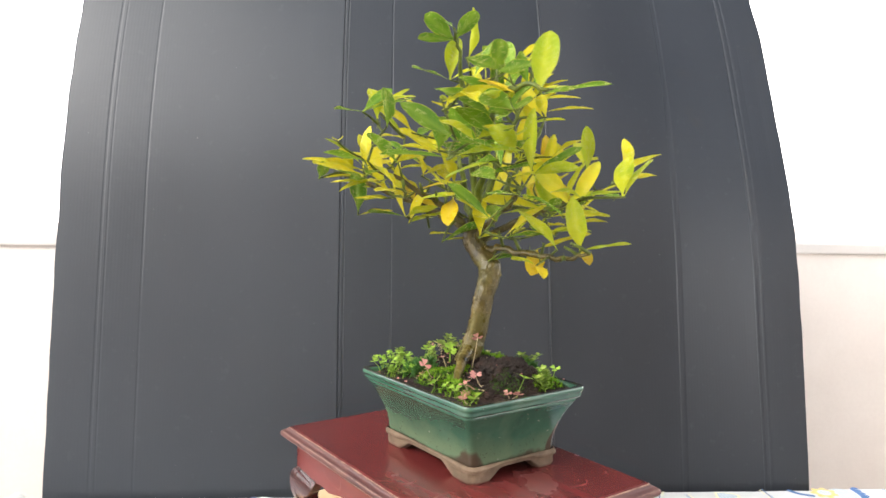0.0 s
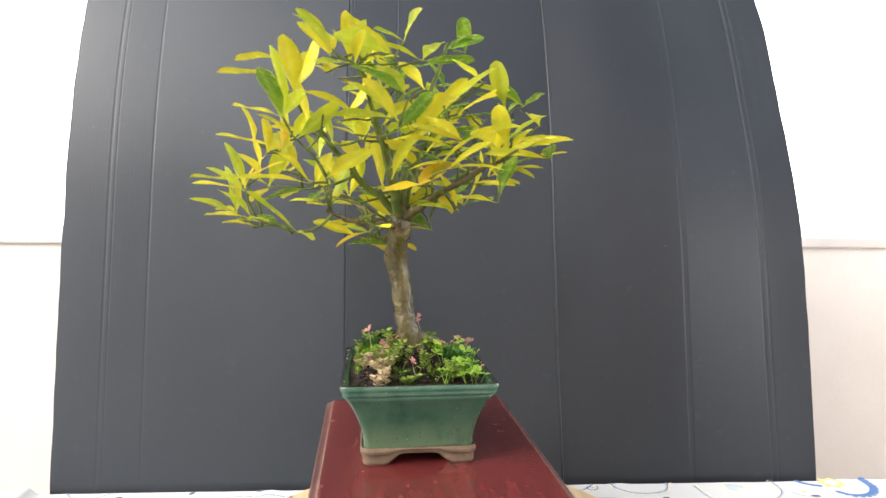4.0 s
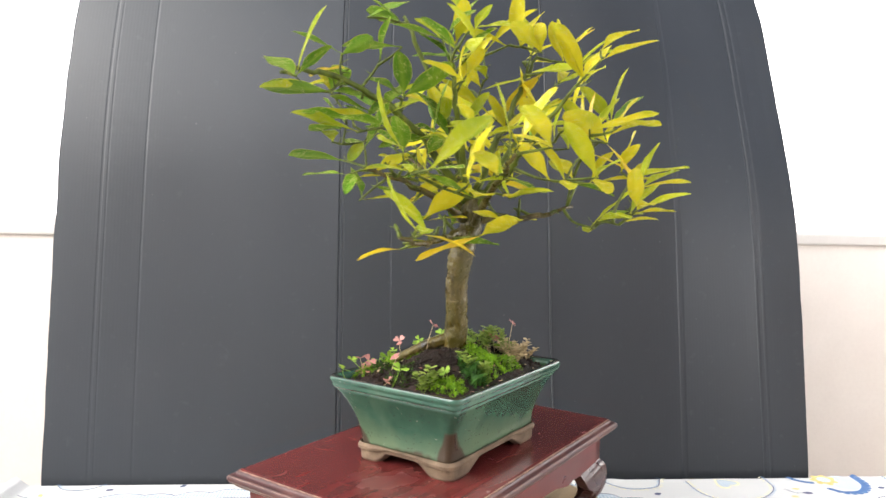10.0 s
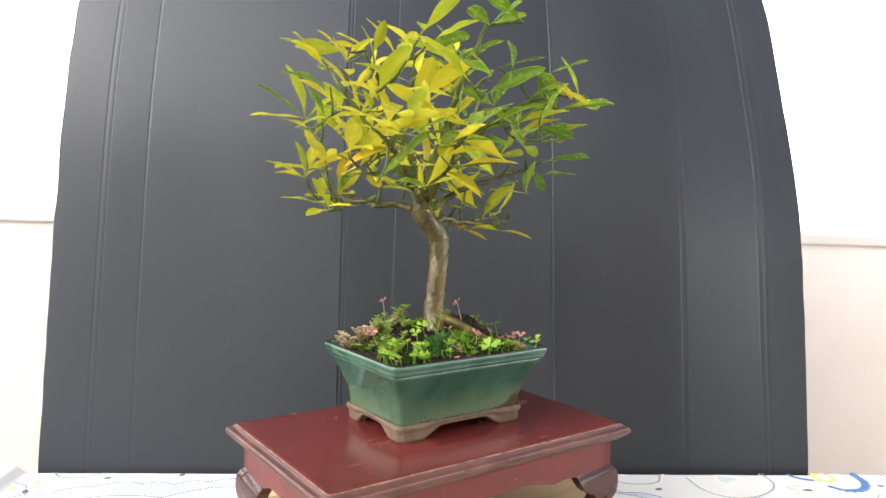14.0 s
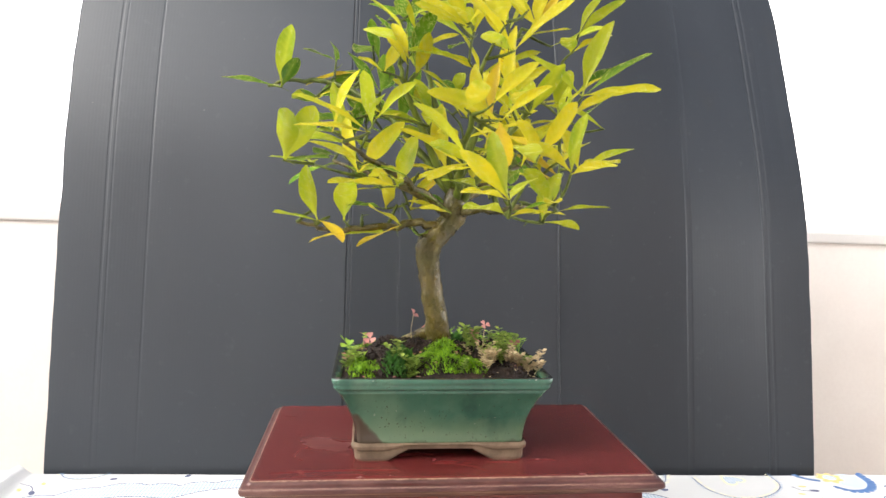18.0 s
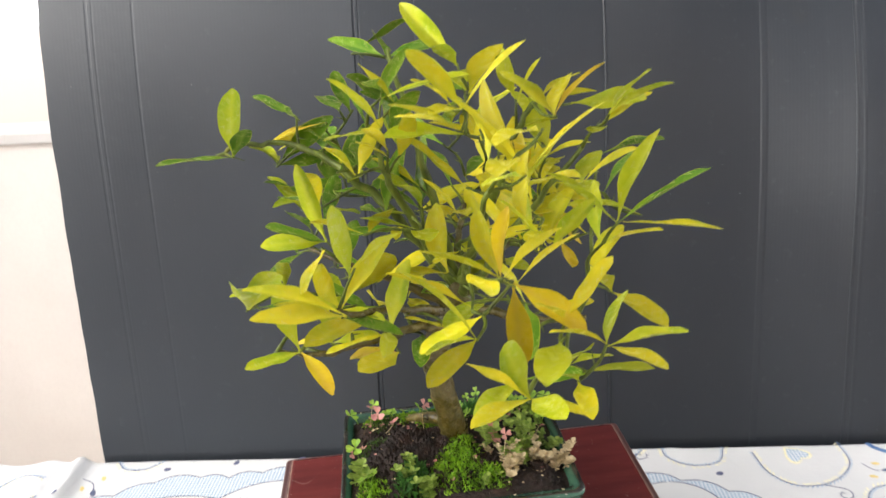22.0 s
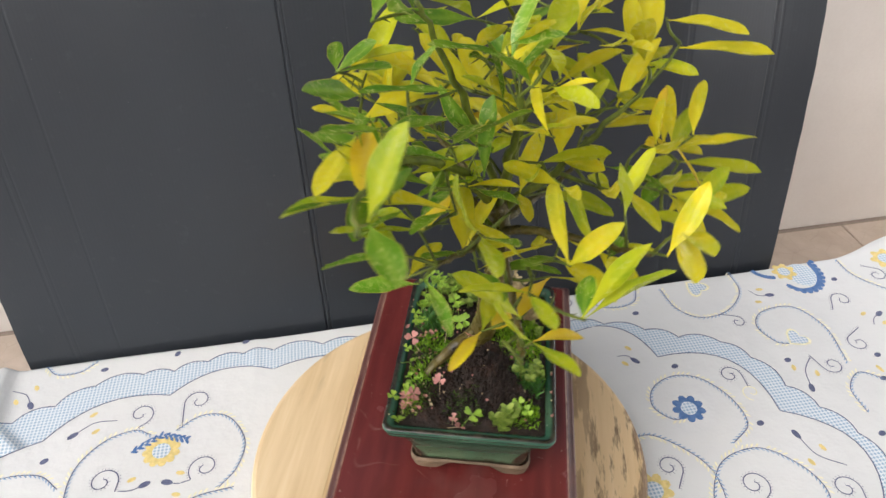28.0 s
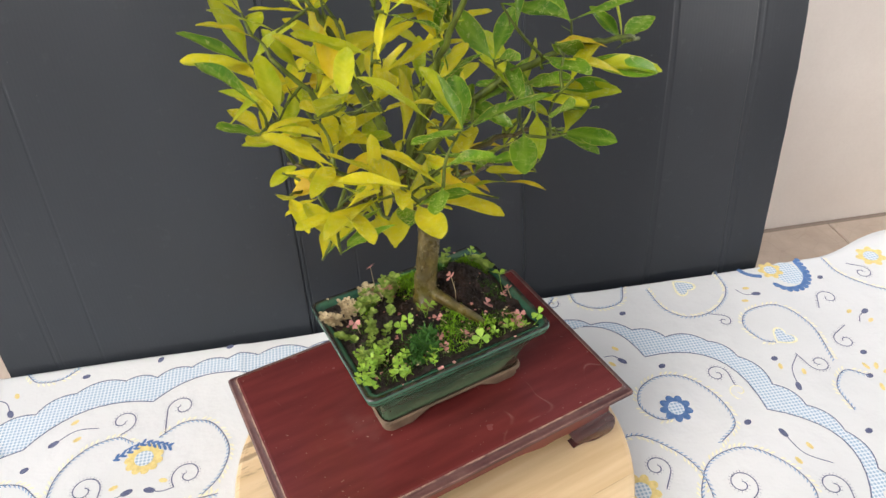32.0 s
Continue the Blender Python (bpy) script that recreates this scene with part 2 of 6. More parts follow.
def lacquer_material(name, dark, mid, rough):
    k = Mat(name, rough, 0.44)
    wv = k.n.new("ShaderNodeTexWave")
    wv.wave_type, wv.bands_direction = "BANDS", "Y"
    wv.inputs["Scale"].default_value, wv.inputs["Distortion"].default_value = 14, 9
    wv.inputs["Detail"].default_value, wv.inputs["Detail Scale"].default_value = 3, 0.9
    k.l.new(k.coord((0.35, 1, 1)), wv.inputs["Vector"])
    grain = k.mix(0.12, k.noise(7, 6, 0.6, (0.8, 7, 7)), wv.outputs["Fac"])
    c = k.ramp(grain, (0.2, dark), (0.75, mid))
    # smoky dark figure that winds along the grain
    smoke = k.ramp(k.noise(5, 5, 0.55, (1.2, 4.5, 4)), (0.48, 0.0), (0.72, 0.4))
    c = k.mix(smoke, c, tuple(0.5 * v for v in dark))
    # only smudges of dust on the lacquer
    dust_and_light = k.ramp(k.noise(7, 4, 0.6), (0.56, 0.0), (0.75, 1.0))
    c = k.mix(k.math("MULTIPLY", dust_and_light, 0.14), c, (0.35, 0.26, 0.22))
    speck = k.ramp(k.noise(330, 1), (0.755, 0.0), (0.775, 0.7))
    c = k.mix(k.math("MULTIPLY", speck, k.ramp(k.noise(14, 3), (0.42, 0.0), (0.6, 1.0))), c, (0.40, 0.31, 0.25))
    bent = k.noise(9, 1, 0.4)
    scratch = k.ramp(bent, (0.4990, 0.0), (0.5, 1.0), (0.5010, 0.0))
    scratch = k.math("MULTIPLY", scratch, k.ramp(k.noise(23, 2), (0.52, 0.0), (0.62, 0.22)))
    c = k.mix(scratch, c, (0.34, 0.22, 0.18))
    k.base(c).rough(k.math("ADD", k.noise(12, 4), k.math("MULTIPLY", dust_and_light, 0.2)), rough - 0.03, rough + 0.09)
    return k.m


def worn_edge_material():
    """Brown-purple lacquer, rubbed through to pale wood in thin broken lines along the arrises."""
    k = Mat("worn_lacquer_edge", 0.4, 0.5)
    n = k.noise(45, 5, 0.7, (0.35, 0.35, 1))
    c = k.ramp(n, (0.38, (0.050, 0.014, 0.013)), (0.56, (0.098, 0.036, 0.030)), (0.74, (0.155, 0.078, 0.060)))
    z = k.math("ADD", k.axis(2), k.math("MULTIPLY", k.math("SUBTRACT", k.noise(120, 4), 0.5), 0.0016))
    rub = k.ramp(k.grade(z, 0.164, 0.184), (0.30, 0.0), (0.33, 0.7), (0.36, 0.0), (0.60, 0.0), (0.63, 0.55), (0.67, 0.0), (0.87, 0.0), (0.895, 1.0))
    broken = k.ramp(k.noise(55, 5, 0.7), (0.36, 0.1), (0.52, 1.0))
    c = k.mix(k.math("MULTIPLY", rub, broken), c, (0.30, 0.185, 0.130))
    k.base(c).rough(n, 0.3, 0.6).bump(n, 0.2, 0.001).bump(broken, 0.15, 0.0006)
    return k.m


def pine_material():
    k = Mat("pine_disc", 0.42, 0.45)
    g = k.noise(5, 6, 0.6, (0.7, 10, 3))
    c = k.ramp(g, (0.3, (0.62, 0.44, 0.24)), (0.6, (0.75, 0.57, 0.35)), (0.8, (0.81, 0.66, 0.46)))
    st = k.noise(6, 5, 0.7, (1.2, 7, 1))
    zone = k.grade(k.math("ADD", k.axis(1), k.math("MULTIPLY", k.noise(4, 3, 0.5, (0.5, 1, 1)), 0.1)), -0.14, -0.09, 1.0, 0.0)
    far = k.ramp(k.noise(2.3, 1, 0.4, (0.4, 1.6, 1)), (0.58, 0.0), (0.66, 0.7))
    zone = k.math("MAXIMUM", zone, far)
    streak = k.ramp(st, (0.5, 0.0), (0.56, 1.0))
    c = k.mix(k.math("MULTIPLY", zone, streak), c, (0.15, 0.105, 0.075))
    c = k.mix(k.math("MULTIPLY", k.random(), 0.22), c, (0.60, 0.36, 0.15))
    k.base(c).rough(st, 0.3, 0.55).bump(g, 0.1, 0.001)
    return k.m


def cloth_material():
    k = Mat("white_cotton", 0.85, 0.2)
    n = k.noise(3.5, 4)
    w = k.noise(900, 1)
    k.base(k.ramp(n, (0.3, (0.65, 0.65, 0.645)), (0.7, (0.73, 0.725, 0.715)))).bump(w, 0.12, 0.0005).bump(k.noise(26, 5, 0.65), 0.45, 0.004).bump(k.noise(7, 3, 0.5, (1, 0.6, 1)), 0.5, 0.012)
    return k.m


def ink(name, colour):
    k = Mat(name, 0.85, 0.2)
    n = k.noise(160, 3)
    lift = tuple(min(1, c * 1.25 + 0.06) for c in colour)
    k.base(k.ramp(n, (0.3, colour), (0.75, lift)))
    return k.m


def dotted_ink(name, colour, ground):
    k = Mat(name, 0.85, 0.2)
    v = k.n.new("ShaderNodeTexVoronoi")
    v.inputs["Scale"].default_value, v.inputs["Randomness"].default_value = 185, 0.0
    k.l.new(k.coord((1, 1, 0)), v.inputs["Vector"])
    k.base(k.ramp(v.outputs["Distance"], (0.30, colour), (0.42, ground)))
    return k.m


def board_material():
    k = Mat("black_cardboard", 0.45, 0.34)
    flute = k.n.new("ShaderNodeTexWave")
    flute.wave_type, flute.bands_direction = "BANDS", "X"
    flute.inputs["Scale"].default_value, flute.inputs["Distortion"].default_value = 55, 0.4
    k.l.new(k.coord(), flute.inputs["Vector"])
    n, s = k.noise(4, 5, 0.6, (1, 1, 0.4)), k.noise(60, 4)
    c = k.ramp(n, (0.3, (0.0095, 0.0122, 0.0172)), (0.7, (0.0162, 0.0198, 0.0262)))
    c = k.mix(k.ramp(s, (0.62, 0.0), (0.8, 0.25)), c, (0.075, 0.078, 0.083))
    # light and shade put into the colour: one side lighter, panels between creases darker
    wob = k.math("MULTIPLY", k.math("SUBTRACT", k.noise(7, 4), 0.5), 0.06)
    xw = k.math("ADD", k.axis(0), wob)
    dust_and_light = k.grade(xw, -0.3, 0.2, 0.34, 0.10)
    c = k.mix(dust_and_light, c, (0.0520, 0.0600, 0.0690))
    panel_shade = k.ramp(k.grade(k.axis(0), -0.7, 0.7), (0.394, 0.0), (0.398, 0.14), (0.655, 0.24), (0.662, 0.34), (0.80, 0.28), (0.84, 0.08))
    c = k.mix(panel_shade, c, (0.008, 0.0083, 0.0105))
    # gloss lowered along with the painted shade
    k.l.new(k.grade(panel_shade, 0.0, 0.9, 0.44, 0.30), k.b.inputs["Specular IOR Level"])
    scuff = k.ramp(k.noise(9, 5, 0.7), (0.60, 0.0), (0.72, 0.75))
    side = k.ramp(k.axis(0), (0.40, 0.0), (0.46, 1.0))
    c = k.mix(k.math("MULTIPLY", scuff, side), c, (0.02, 0.021, 0.023))
    speck = k.ramp(k.noise(150, 1), (0.81, 0.0), (0.82, 0.2))
    c = k.mix(speck, c, (0.25, 0.25, 0.25))
    k.base(c).rough(n, 0.34, 0.46).bump(flute.outputs["Fac"], 0.03, 0.0012).bump(n, 0.12, 0.01)
    return k.m


def plaster_material(name, a, b):
    k = Mat(name, 0.85, 0.25)
    n, f = k.noise(2.2, 5), k.noise(90, 4)
    k.base(k.mix(k.ramp(f, (0.4, 0.0), (0.9, 0.2)), k.ramp(n, (0.3, a), (0.7, b)), (0.55, 0.5, 0.47))).bump(f, 0.2, 0.002)
    return k.m


def tile_material():
    k = Mat("stone_tile", 0.55, 0.4)
    n = k.noise(9, 5)
    crack = k.n.new("ShaderNodeTexVoronoi")
    crack.feature = "DISTANCE_TO_EDGE"
    crack.inputs["Scale"].default_value = 14
    k.l.new(k.coord(), crack.inputs["Vector"])
    c = k.ramp(n, (0.3, (0.40, 0.325, 0.265)), (0.7, (0.52, 0.44, 0.37)))
    c = k.mix(k.math("MULTIPLY", k.random(), 0.25), c, (0.33, 0.22, 0.15))
    line = k.ramp(crack.outputs["Distance"], (0.0, 1.0), (0.022, 0.0))
    c = k.mix(k.math("MULTIPLY", line, 0.16), c, (0.16, 0.115, 0.085))
    k.base(c).rough(n, 0.45, 0.65).bump(line, 0.2, 0.002)
    return k.m


def soil_material():
    k = Mat("wet_soil", 0.7, 0.22)
    n, f = k.noise(45, 6, 0.7), k.noise(220, 4, 0.7)
    c = k.ramp(n, (0.32, (0.006, 0.004, 0.003)), (0.55, (0.022, 0.013, 0.010)), (0.8, (0.070, 0.034, 0.022)))
    k.base(c).rough(f, 0.45, 0.9).bump(n, 0.9, 0.006).bump(f, 0.6, 0.002)
    return k.m


def herb(name, a, b, shine=0.45, through=0.3):
    k = Mat(name, shine, 0.4)
    c = k.mix(k.island(), a, b)
    c = k.mix(k.ramp(k.noise(120, 3), (0.45, 0.0), (0.75, 0.45)), c, tuple(min(1, 1.5 * v) for v in b))
    k.base(c).translucent(through, c)
    return k.m


BARK, TWIG, GLAZE, RIM, CLAY = bark_material(), twig_material(), glaze_material(), glaze_material("dark_glazed_rim", True), clay_material()
LACQ = lacquer_material("red_lacquer", (0.082, 0.0140, 0.0130), (0.150, 0.0260, 0.0240), 0.2)
LACQ_SIDE = lacquer_material("red_lacquer_side", (0.10, 0.013, 0.011), (0.16, 0.022, 0.017), 0.3)
LACQ_LEG = lacquer_material("dark_lacquer_leg", (0.035, 0.010, 0.010), (0.075, 0.022, 0.020), 0.22)
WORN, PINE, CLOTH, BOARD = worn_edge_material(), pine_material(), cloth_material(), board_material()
PLASTER = plaster_material("pale_plaster", (0.67, 0.62, 0.58), (0.75, 0.705, 0.665))
COPING = plaster_material("coping_stone", (0.52, 0.5, 0.48), (0.62, 0.6, 0.58))
TILE, SOIL = tile_material(), soil_material()
# glow added for the white horizon, strength raised to light side faces
HORIZON_GLOW = Mat("glowing_horizon", 1.0, 0.0).base((0.8, 0.8, 0.8))
HORIZON_GLOW.b.inputs["Emission Color"].default_value = (1.0, 1.0, 1.0, 1)
HORIZON_GLOW.b.inputs["Emission Strength"].default_value = 1.5
HORIZON_GLOW = HORIZON_GLOW.m
GROUT = ink("grout", (0.20, 0.16, 0.13))
TABLE_WOOD = lacquer_material("table_wood", (0.16, 0.09, 0.045), (0.26, 0.155, 0.08), 0.4)
GREY_METAL = Mat("turntable_base", 0.4, 0.5).base((0.05, 0.05, 0.055)).m
NAVY, BLUE = ink("ink_navy", (0.085, 0.095, 0.17)), ink("ink_blue", (0.07, 0.15, 0.33))
PALE_BLUE, YELLOW = ink("ink_pale_blue", (0.20, 0.32, 0.48)), ink("ink_yellow", (0.66, 0.52, 0.20))
PALE_YELLOW = ink("ink_pale_yellow", (0.74, 0.69, 0.47))
DOTS = dotted_ink("ink_dotted_blue", (0.34, 0.46, 0.58), (0.70, 0.73, 0.76))
MOSS = herb("moss_green", (0.08, 0.19, 0.006), (0.22, 0.40, 0.010), 0.6)
MOSS_DARK = herb("moss_dark_green", (0.02, 0.06, 0.004), (0.06, 0.13, 0.008), 0.6)
GRASS = herb("grass_green", (0.03, 0.10, 0.02), (0.07, 0.19, 0.03))
CLOVER = herb("clover_green", (0.17, 0.33, 0.035), (0.32, 0.48, 0.06))
PINK = herb("clover_pink", (0.38, 0.15, 0.14), (0.58, 0.27, 0.24))
WEED = herb("weed_green", (0.12, 0.20, 0.025), (0.30, 0.38, 0.08))
DRY = herb("dry_stem", (0.40, 0.31, 0.18), (0.58, 0.47, 0.30), 0.7)


# ---- building helpers ----
def finish(bm, name, material, parent=None, smooth=False):
    me = bpy.data.meshes.new(name)
    bm.normal_update()
    bm.to_mesh(me)
    bm.free()
    for m in (material if isinstance(material, (list, tuple)) else [material]):
        me.materials.append(m)
    if smooth:
        me.polygons.foreach_set("use_smooth", [True] * len(me.polygons))
    ob = new(name, me)
    if parent:
        ob.parent = parent
    return ob


def part(name, bm, material, parent, label="", smooth=False):
    ob = finish(bm, name, material, parent, smooth)
    return tagged(ob, label) if label else ob


def box(bm, x0, x1, y0, y1, z0, z1, bevel=0.0, seg=2):
    m = Matrix.LocRotScale(((x0 + x1) / 2, (y0 + y1) / 2, (z0 + z1) / 2), None, (x1 - x0, y1 - y0, z1 - z0))
    r = bmesh.ops.create_cube(bm, size=1, matrix=m)
    if bevel:
        es = list({e for v in r["verts"] for e in v.link_edges})
        bmesh.ops.bevel(bm, geom=es, offset=bevel, segments=seg, affect="EDGES", profile=0.5)
    return bm


def mesh_from(name, verts, faces, material, parent=None, smooth=True):
    me = bpy.data.meshes.new(name)
    me.from_pydata(verts, [], faces)
    me.materials.append(material)
    if smooth:
        me.polygons.foreach_set("use_smooth", [True] * len(faces))
    me.update()
    ob = new(name, me)
    if parent:
        ob.parent = parent
    return ob


def catmull(pts, n=8):
    p = [Vector(a) for a in pts]
    p = [p[0] * 2 - p[1]] + p + [p[-1] * 2 - p[-2]]
    out = []
    for i in range(1, len(p) - 2):
        for k in range(n):
            t = k / n
            a, b, c, d = p[i - 1], p[i], p[i + 1], p[i + 2]
            out.append(0.5 * ((2 * b) + (c - a) * t + (2 * a - 5 * b + 4 * c - d) * t * t + (3 * b - a - 3 * c + d) * t ** 3))
    out.append(p[-2].copy())
    return out


def tube(bm, pts, radii, sides=8, knobs=0.0, rng=None):
    rings, prev = [], None
    for i, p in enumerate(pts):
        d = (pts[min(i + 1, len(pts) - 1)] - pts[max(i - 1, 0)]).normalized()
        u = (prev - d * prev.dot(d)).normalized() if prev else d.orthogonal().normalized()
        prev, w = u, d.cross(u)
        ring = []
        for k in range(sides):
            a = 2 * math.pi * k / sides
            r = radii[i] * (1 + (knobs * rng.uniform(-1, 1) if rng else 0))
            ring.append(bm.verts.new(p + (u * math.cos(a) + w * math.sin(a)) * r))
        rings.append(ring)
    for a, b in zip(rings, rings[1:]):
        for k in range(sides):
            bm.faces.new((a[k], a[(k + 1) % sides], b[(k + 1) % sides], b[k]))
    bm.faces.new(list(reversed(rings[0])))
    bm.faces.new(rings[-1])


def rounded_rect(a, b, r, n=5):
    out = []
    for sx, sy, t0 in ((1, -1, -90), (1, 1, 0), (-1, 1, 90), (-1, -1, 180)):
        for i in range(n + 1):
            t = radians(t0 + 90 * i / n)
            out.append((sx * (a - r) + r * math.cos(t), sy * (b - r) + r * math.sin(t)))
    return out


def loft(bm, rings, close_ends=(True, True)):
    vs = [[bm.verts.new(p) for p in ring] for ring in rings]
    n = len(vs[0])
    for a, b in zip(vs, vs[1:]):
        for k in range(n):
            bm.faces.new((a[k], a[(k + 1) % n], b[(k + 1) % n], b[k]))
    if close_ends[0]:
        bm.faces.new(list(reversed(vs[0])))
    if close_ends[1]:
        bm.faces.new(vs[-1])
    return bm


def empty(name, label, category, group="", kind=""):
    return tagged(new(name), label, category, group, kind)


def smoothstep(a, b, x):
    t = max(0.0, min(1.0, (x - a) / (b - a)))
    return t * t * (3 - 2 * t)


# ---- the terrace ----
WALL_Y = 1.28
floor = finish(box(bmesh.new(), -3.0, 2.3, -2.6, 1.4, FLOOR - 0.12, FLOOR - 0.006), "floor", GROUT)
tagged(floor, "beige stone floor tiles with fine crazed veins", "floor", kind="structure")


def parapet(name, x0, x1, y0, y1, top, fall=0.0):
    """A low wall; its coping falls by fall metres for each metre along x."""
    def sloped(bm):
        for v in bm.verts:
            if v.co.z > 0:
                v.co.z -= fall * v.co.x
        return bm

    ob = tagged(new(name), "pale cream plastered low wall with stone coping", "wall", kind="structure")
    part("plaster", sloped(box(bmesh.new(), x0, x1, y0, y1, FLOOR - 0.004, top - 0.035)), PLASTER, ob)
    part("coping", sloped(box(bmesh.new(), x0 - 0.012, x1 + 0.012, y0 - 0.012, y1 + 0.012, top - 0.035, top, 0.006)), COPING, ob, "grey stone coping")
    return ob


parapet("wall_north", -3.0, 2.36, WALL_Y, WALL_Y + 0.16, 0.398, 0.0062)
parapet("wall_west", -3.16, -3.0, -2.6, WALL_Y + 0.16, 0.375)
parapet("wall_east", 2.2, 2.36, -2.6, WALL_Y - 0.02, 0.375)
# added wall, out of view, sized to cut low light from the front
added_wall = finish(box(bmesh.new(), -3.16, 2.36, -2.8, -2.6, FLOOR - 0.1, 2.45), "wall_house", PLASTER)
tagged(added_wall, "pale cream plastered wall, added unseen to block low light", "wall", kind="structure")
ground = finish(box(bmesh.new(), -400, 400, -400, 400, FLOOR - 4.3, FLOOR - 4.0), "ground", TILE)
tagged(ground, "plain ground far below the terrace", "ground", kind="structure")

# added glowing ring in place of the white sky near the horizon
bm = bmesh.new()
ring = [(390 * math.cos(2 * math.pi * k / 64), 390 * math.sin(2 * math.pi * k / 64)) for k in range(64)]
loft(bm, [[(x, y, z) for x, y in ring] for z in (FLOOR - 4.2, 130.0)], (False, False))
tagged(finish(bm, "backdrop", HORIZON_GLOW), "white glowing ring added for the overcast horizon", "backdrop", kind="structure")

# ---- the table and its cloth ----
T_X, T_Y0, T_Y1 = 1.15, -0.70, 0.318


def dining_table():
    tb = empty("table", "long wooden dining table hidden under a printed cloth", "table")
    part("tabletop", box(bmesh.new(), -T_X, T_X, T_Y0, T_Y1, -0.036, -0.004, 0.004), TABLE_WOOD, tb)
    for sx in (-1, 1):
        for y in (T_Y0 + 0.07, T_Y1 - 0.07):
            x = sx * (T_X - 0.07)
            bm = bmesh.new()
            loft(bm, [[(x + a * w, y + b * w, z) for a, b in ((-1, -1), (1, -1), (1, 1), (-1, 1))]
                      for z, w in ((FLOOR, 0.022), (FLOOR + 0.3, 0.026), (-0.036, 0.035))])
            part("leg", bm, TABLE_WOOD, tb)
    part("apron", box(bmesh.new(), -T_X + 0.1, T_X - 0.1, T_Y0 + 0.06, T_Y0 + 0.08, -0.12, -0.036), TABLE_WOOD, tb)
    part("apron", box(bmesh.new(), -T_X + 0.1, T_X - 0.1, T_Y1 - 0.08, T_Y1 - 0.06, -0.12, -0.036), TABLE_WOOD, tb)
    return tb


dining_table()


def back_edge(x):
    """How far back the cloth's edge stands; it billows out past the ends of the dark board."""
    return T_Y1 + 0.004 + 0.045 * smoothstep(0.78, 0.95, abs(x)) + 0.003 * math.sin(9 * x)


def cloth_z(x, y):
    fold = -0.636 - 0.085 * y
    d = x - fold
    z = 0.0015 + 0.0016 * noise.noise((x * 5, y * 5, 0.3)) + 0.0008 * noise.noise((x * 17, y * 14, 2.0))
    z += 0.015 * math.exp(-(d / 0.013) ** 2) + 0.009 * math.exp(-((d + 0.05) / 0.03) ** 2)
    f2 = x + 0.80 + 0.12 * y
    z += 0.010 * math.exp(-(f2 / 0.03) ** 2) * smoothstep(-0.1, 0.25, y)
    z += 0.012 * smoothstep(0.80, 0.98, abs(x)) * smoothstep(0.1, 0.33, y)
    z += 0.0018 * math.exp(-((x - 0.22 - 0.3 * y) / 0.012) ** 2) * smoothstep(0.0, 0.3, y)
    z += 0.002 * math.exp(-((x + 0.27) / 0.01) ** 2) * smoothstep(0.15, 0.3, y)
    r = math.hypot(x, y)
    return z if r > 0.3 else 0.0015 + (z - 0.0015) * smoothstep(0.15, 0.3, r)


def tablecloth():
    xs = list(np.linspace(-T_X - 0.005, T_X + 0.005, 300))
    rows_y = list(np.linspace(T_Y0 - 0.005, T_Y1 - 0.004, 130))
    verts, faces = [], []
    for y in rows_y:
        for x in xs:
            verts.append((x, y, cloth_z(x, y)))
    # back hem: over the table's edge and down
    for k, (dy, dz) in enumerate(((0.35, -0.0008), (0.8, -0.004), (1.0, -0.011), (1.02, -0.05), (0.95, -0.12), (1.0, -0.2))):
        for x in xs:
            y = T_Y1 - 0.004 + (back_edge(x) - T_Y1 + 0.004) * dy
            verts.append((x, y, cloth_z(x, T_Y1) * (1 if k < 2 else 0.3) + dz))
    n = len(xs)
    for j in range(len(verts) // n - 1):
        for i in range(n - 1):
            a = j * n + i
            faces.append((a, a + 1, a + n + 1, a + n))
    # front and side hems
    m = len(verts)
    for k, dz in enumerate((-0.01, -0.1, -0.2)):
        for x in xs:
            verts.append((x, T_Y0 - 0.008 - 0.004 * math.sin(14 * x) * (k > 0), dz))
    for k in range(3):
        for i in range(n - 1):
            a = (m + (k - 1) * n + i) if k else i
            b = m + k * n + i
            faces.append((b, b + 1, a + 1, a))
    for side, col in ((-1, 0), (1, n - 1)):
        m = len(verts)
        ny = len(rows_y)
        for k, dz in enumerate((-0.01, -0.1, -0.2)):
            for y in rows_y:
                verts.append((side * (T_X + 0.009 + 0.004 * math.sin(14 * y) * (k > 0)), y, dz))
        for k in range(3):
            for j in range(ny - 1):
                a0, a1 = ((j * n + col, (j + 1) * n + col) if k == 0 else (m + (k - 1) * ny + j, m + (k - 1) * ny + j + 1))
                b0, b1 = m + k * ny + j, m + k * ny + j + 1
                faces.append((a0, a1, b1, b0))
    base = empty("tablecloth", "white cotton tablecloth printed with blue and yellow folk motifs", "tablecloth")
    mesh_from("fabric", verts, faces, CLOTH, base)
    return base


cloth = tablecloth()


# ---- the print on the cloth ----
INKS = [NAVY, BLUE, PALE_BLUE, YELLOW, PALE_YELLOW, DOTS]
MOTIF = {"v": [], "f": [], "m": []}


def done(name):
    """Lays what has been drawn since the last call on the cloth, as one motif."""
    me = bpy.data.meshes.new(name)
    me.from_pydata(MOTIF["v"], [], MOTIF["f"])
    used = sorted(set(MOTIF["m"]))
    for i in used:
        me.materials.append(INKS[i])
    me.polygons.foreach_set("material_index", [used.index(i) for i in MOTIF["m"]])
    me.polygons.foreach_set("use_smooth", [True] * len(MOTIF["f"]))
    me.update()
    new(name, me).parent = cloth
    for key in MOTIF:
        MOTIF[key] = []


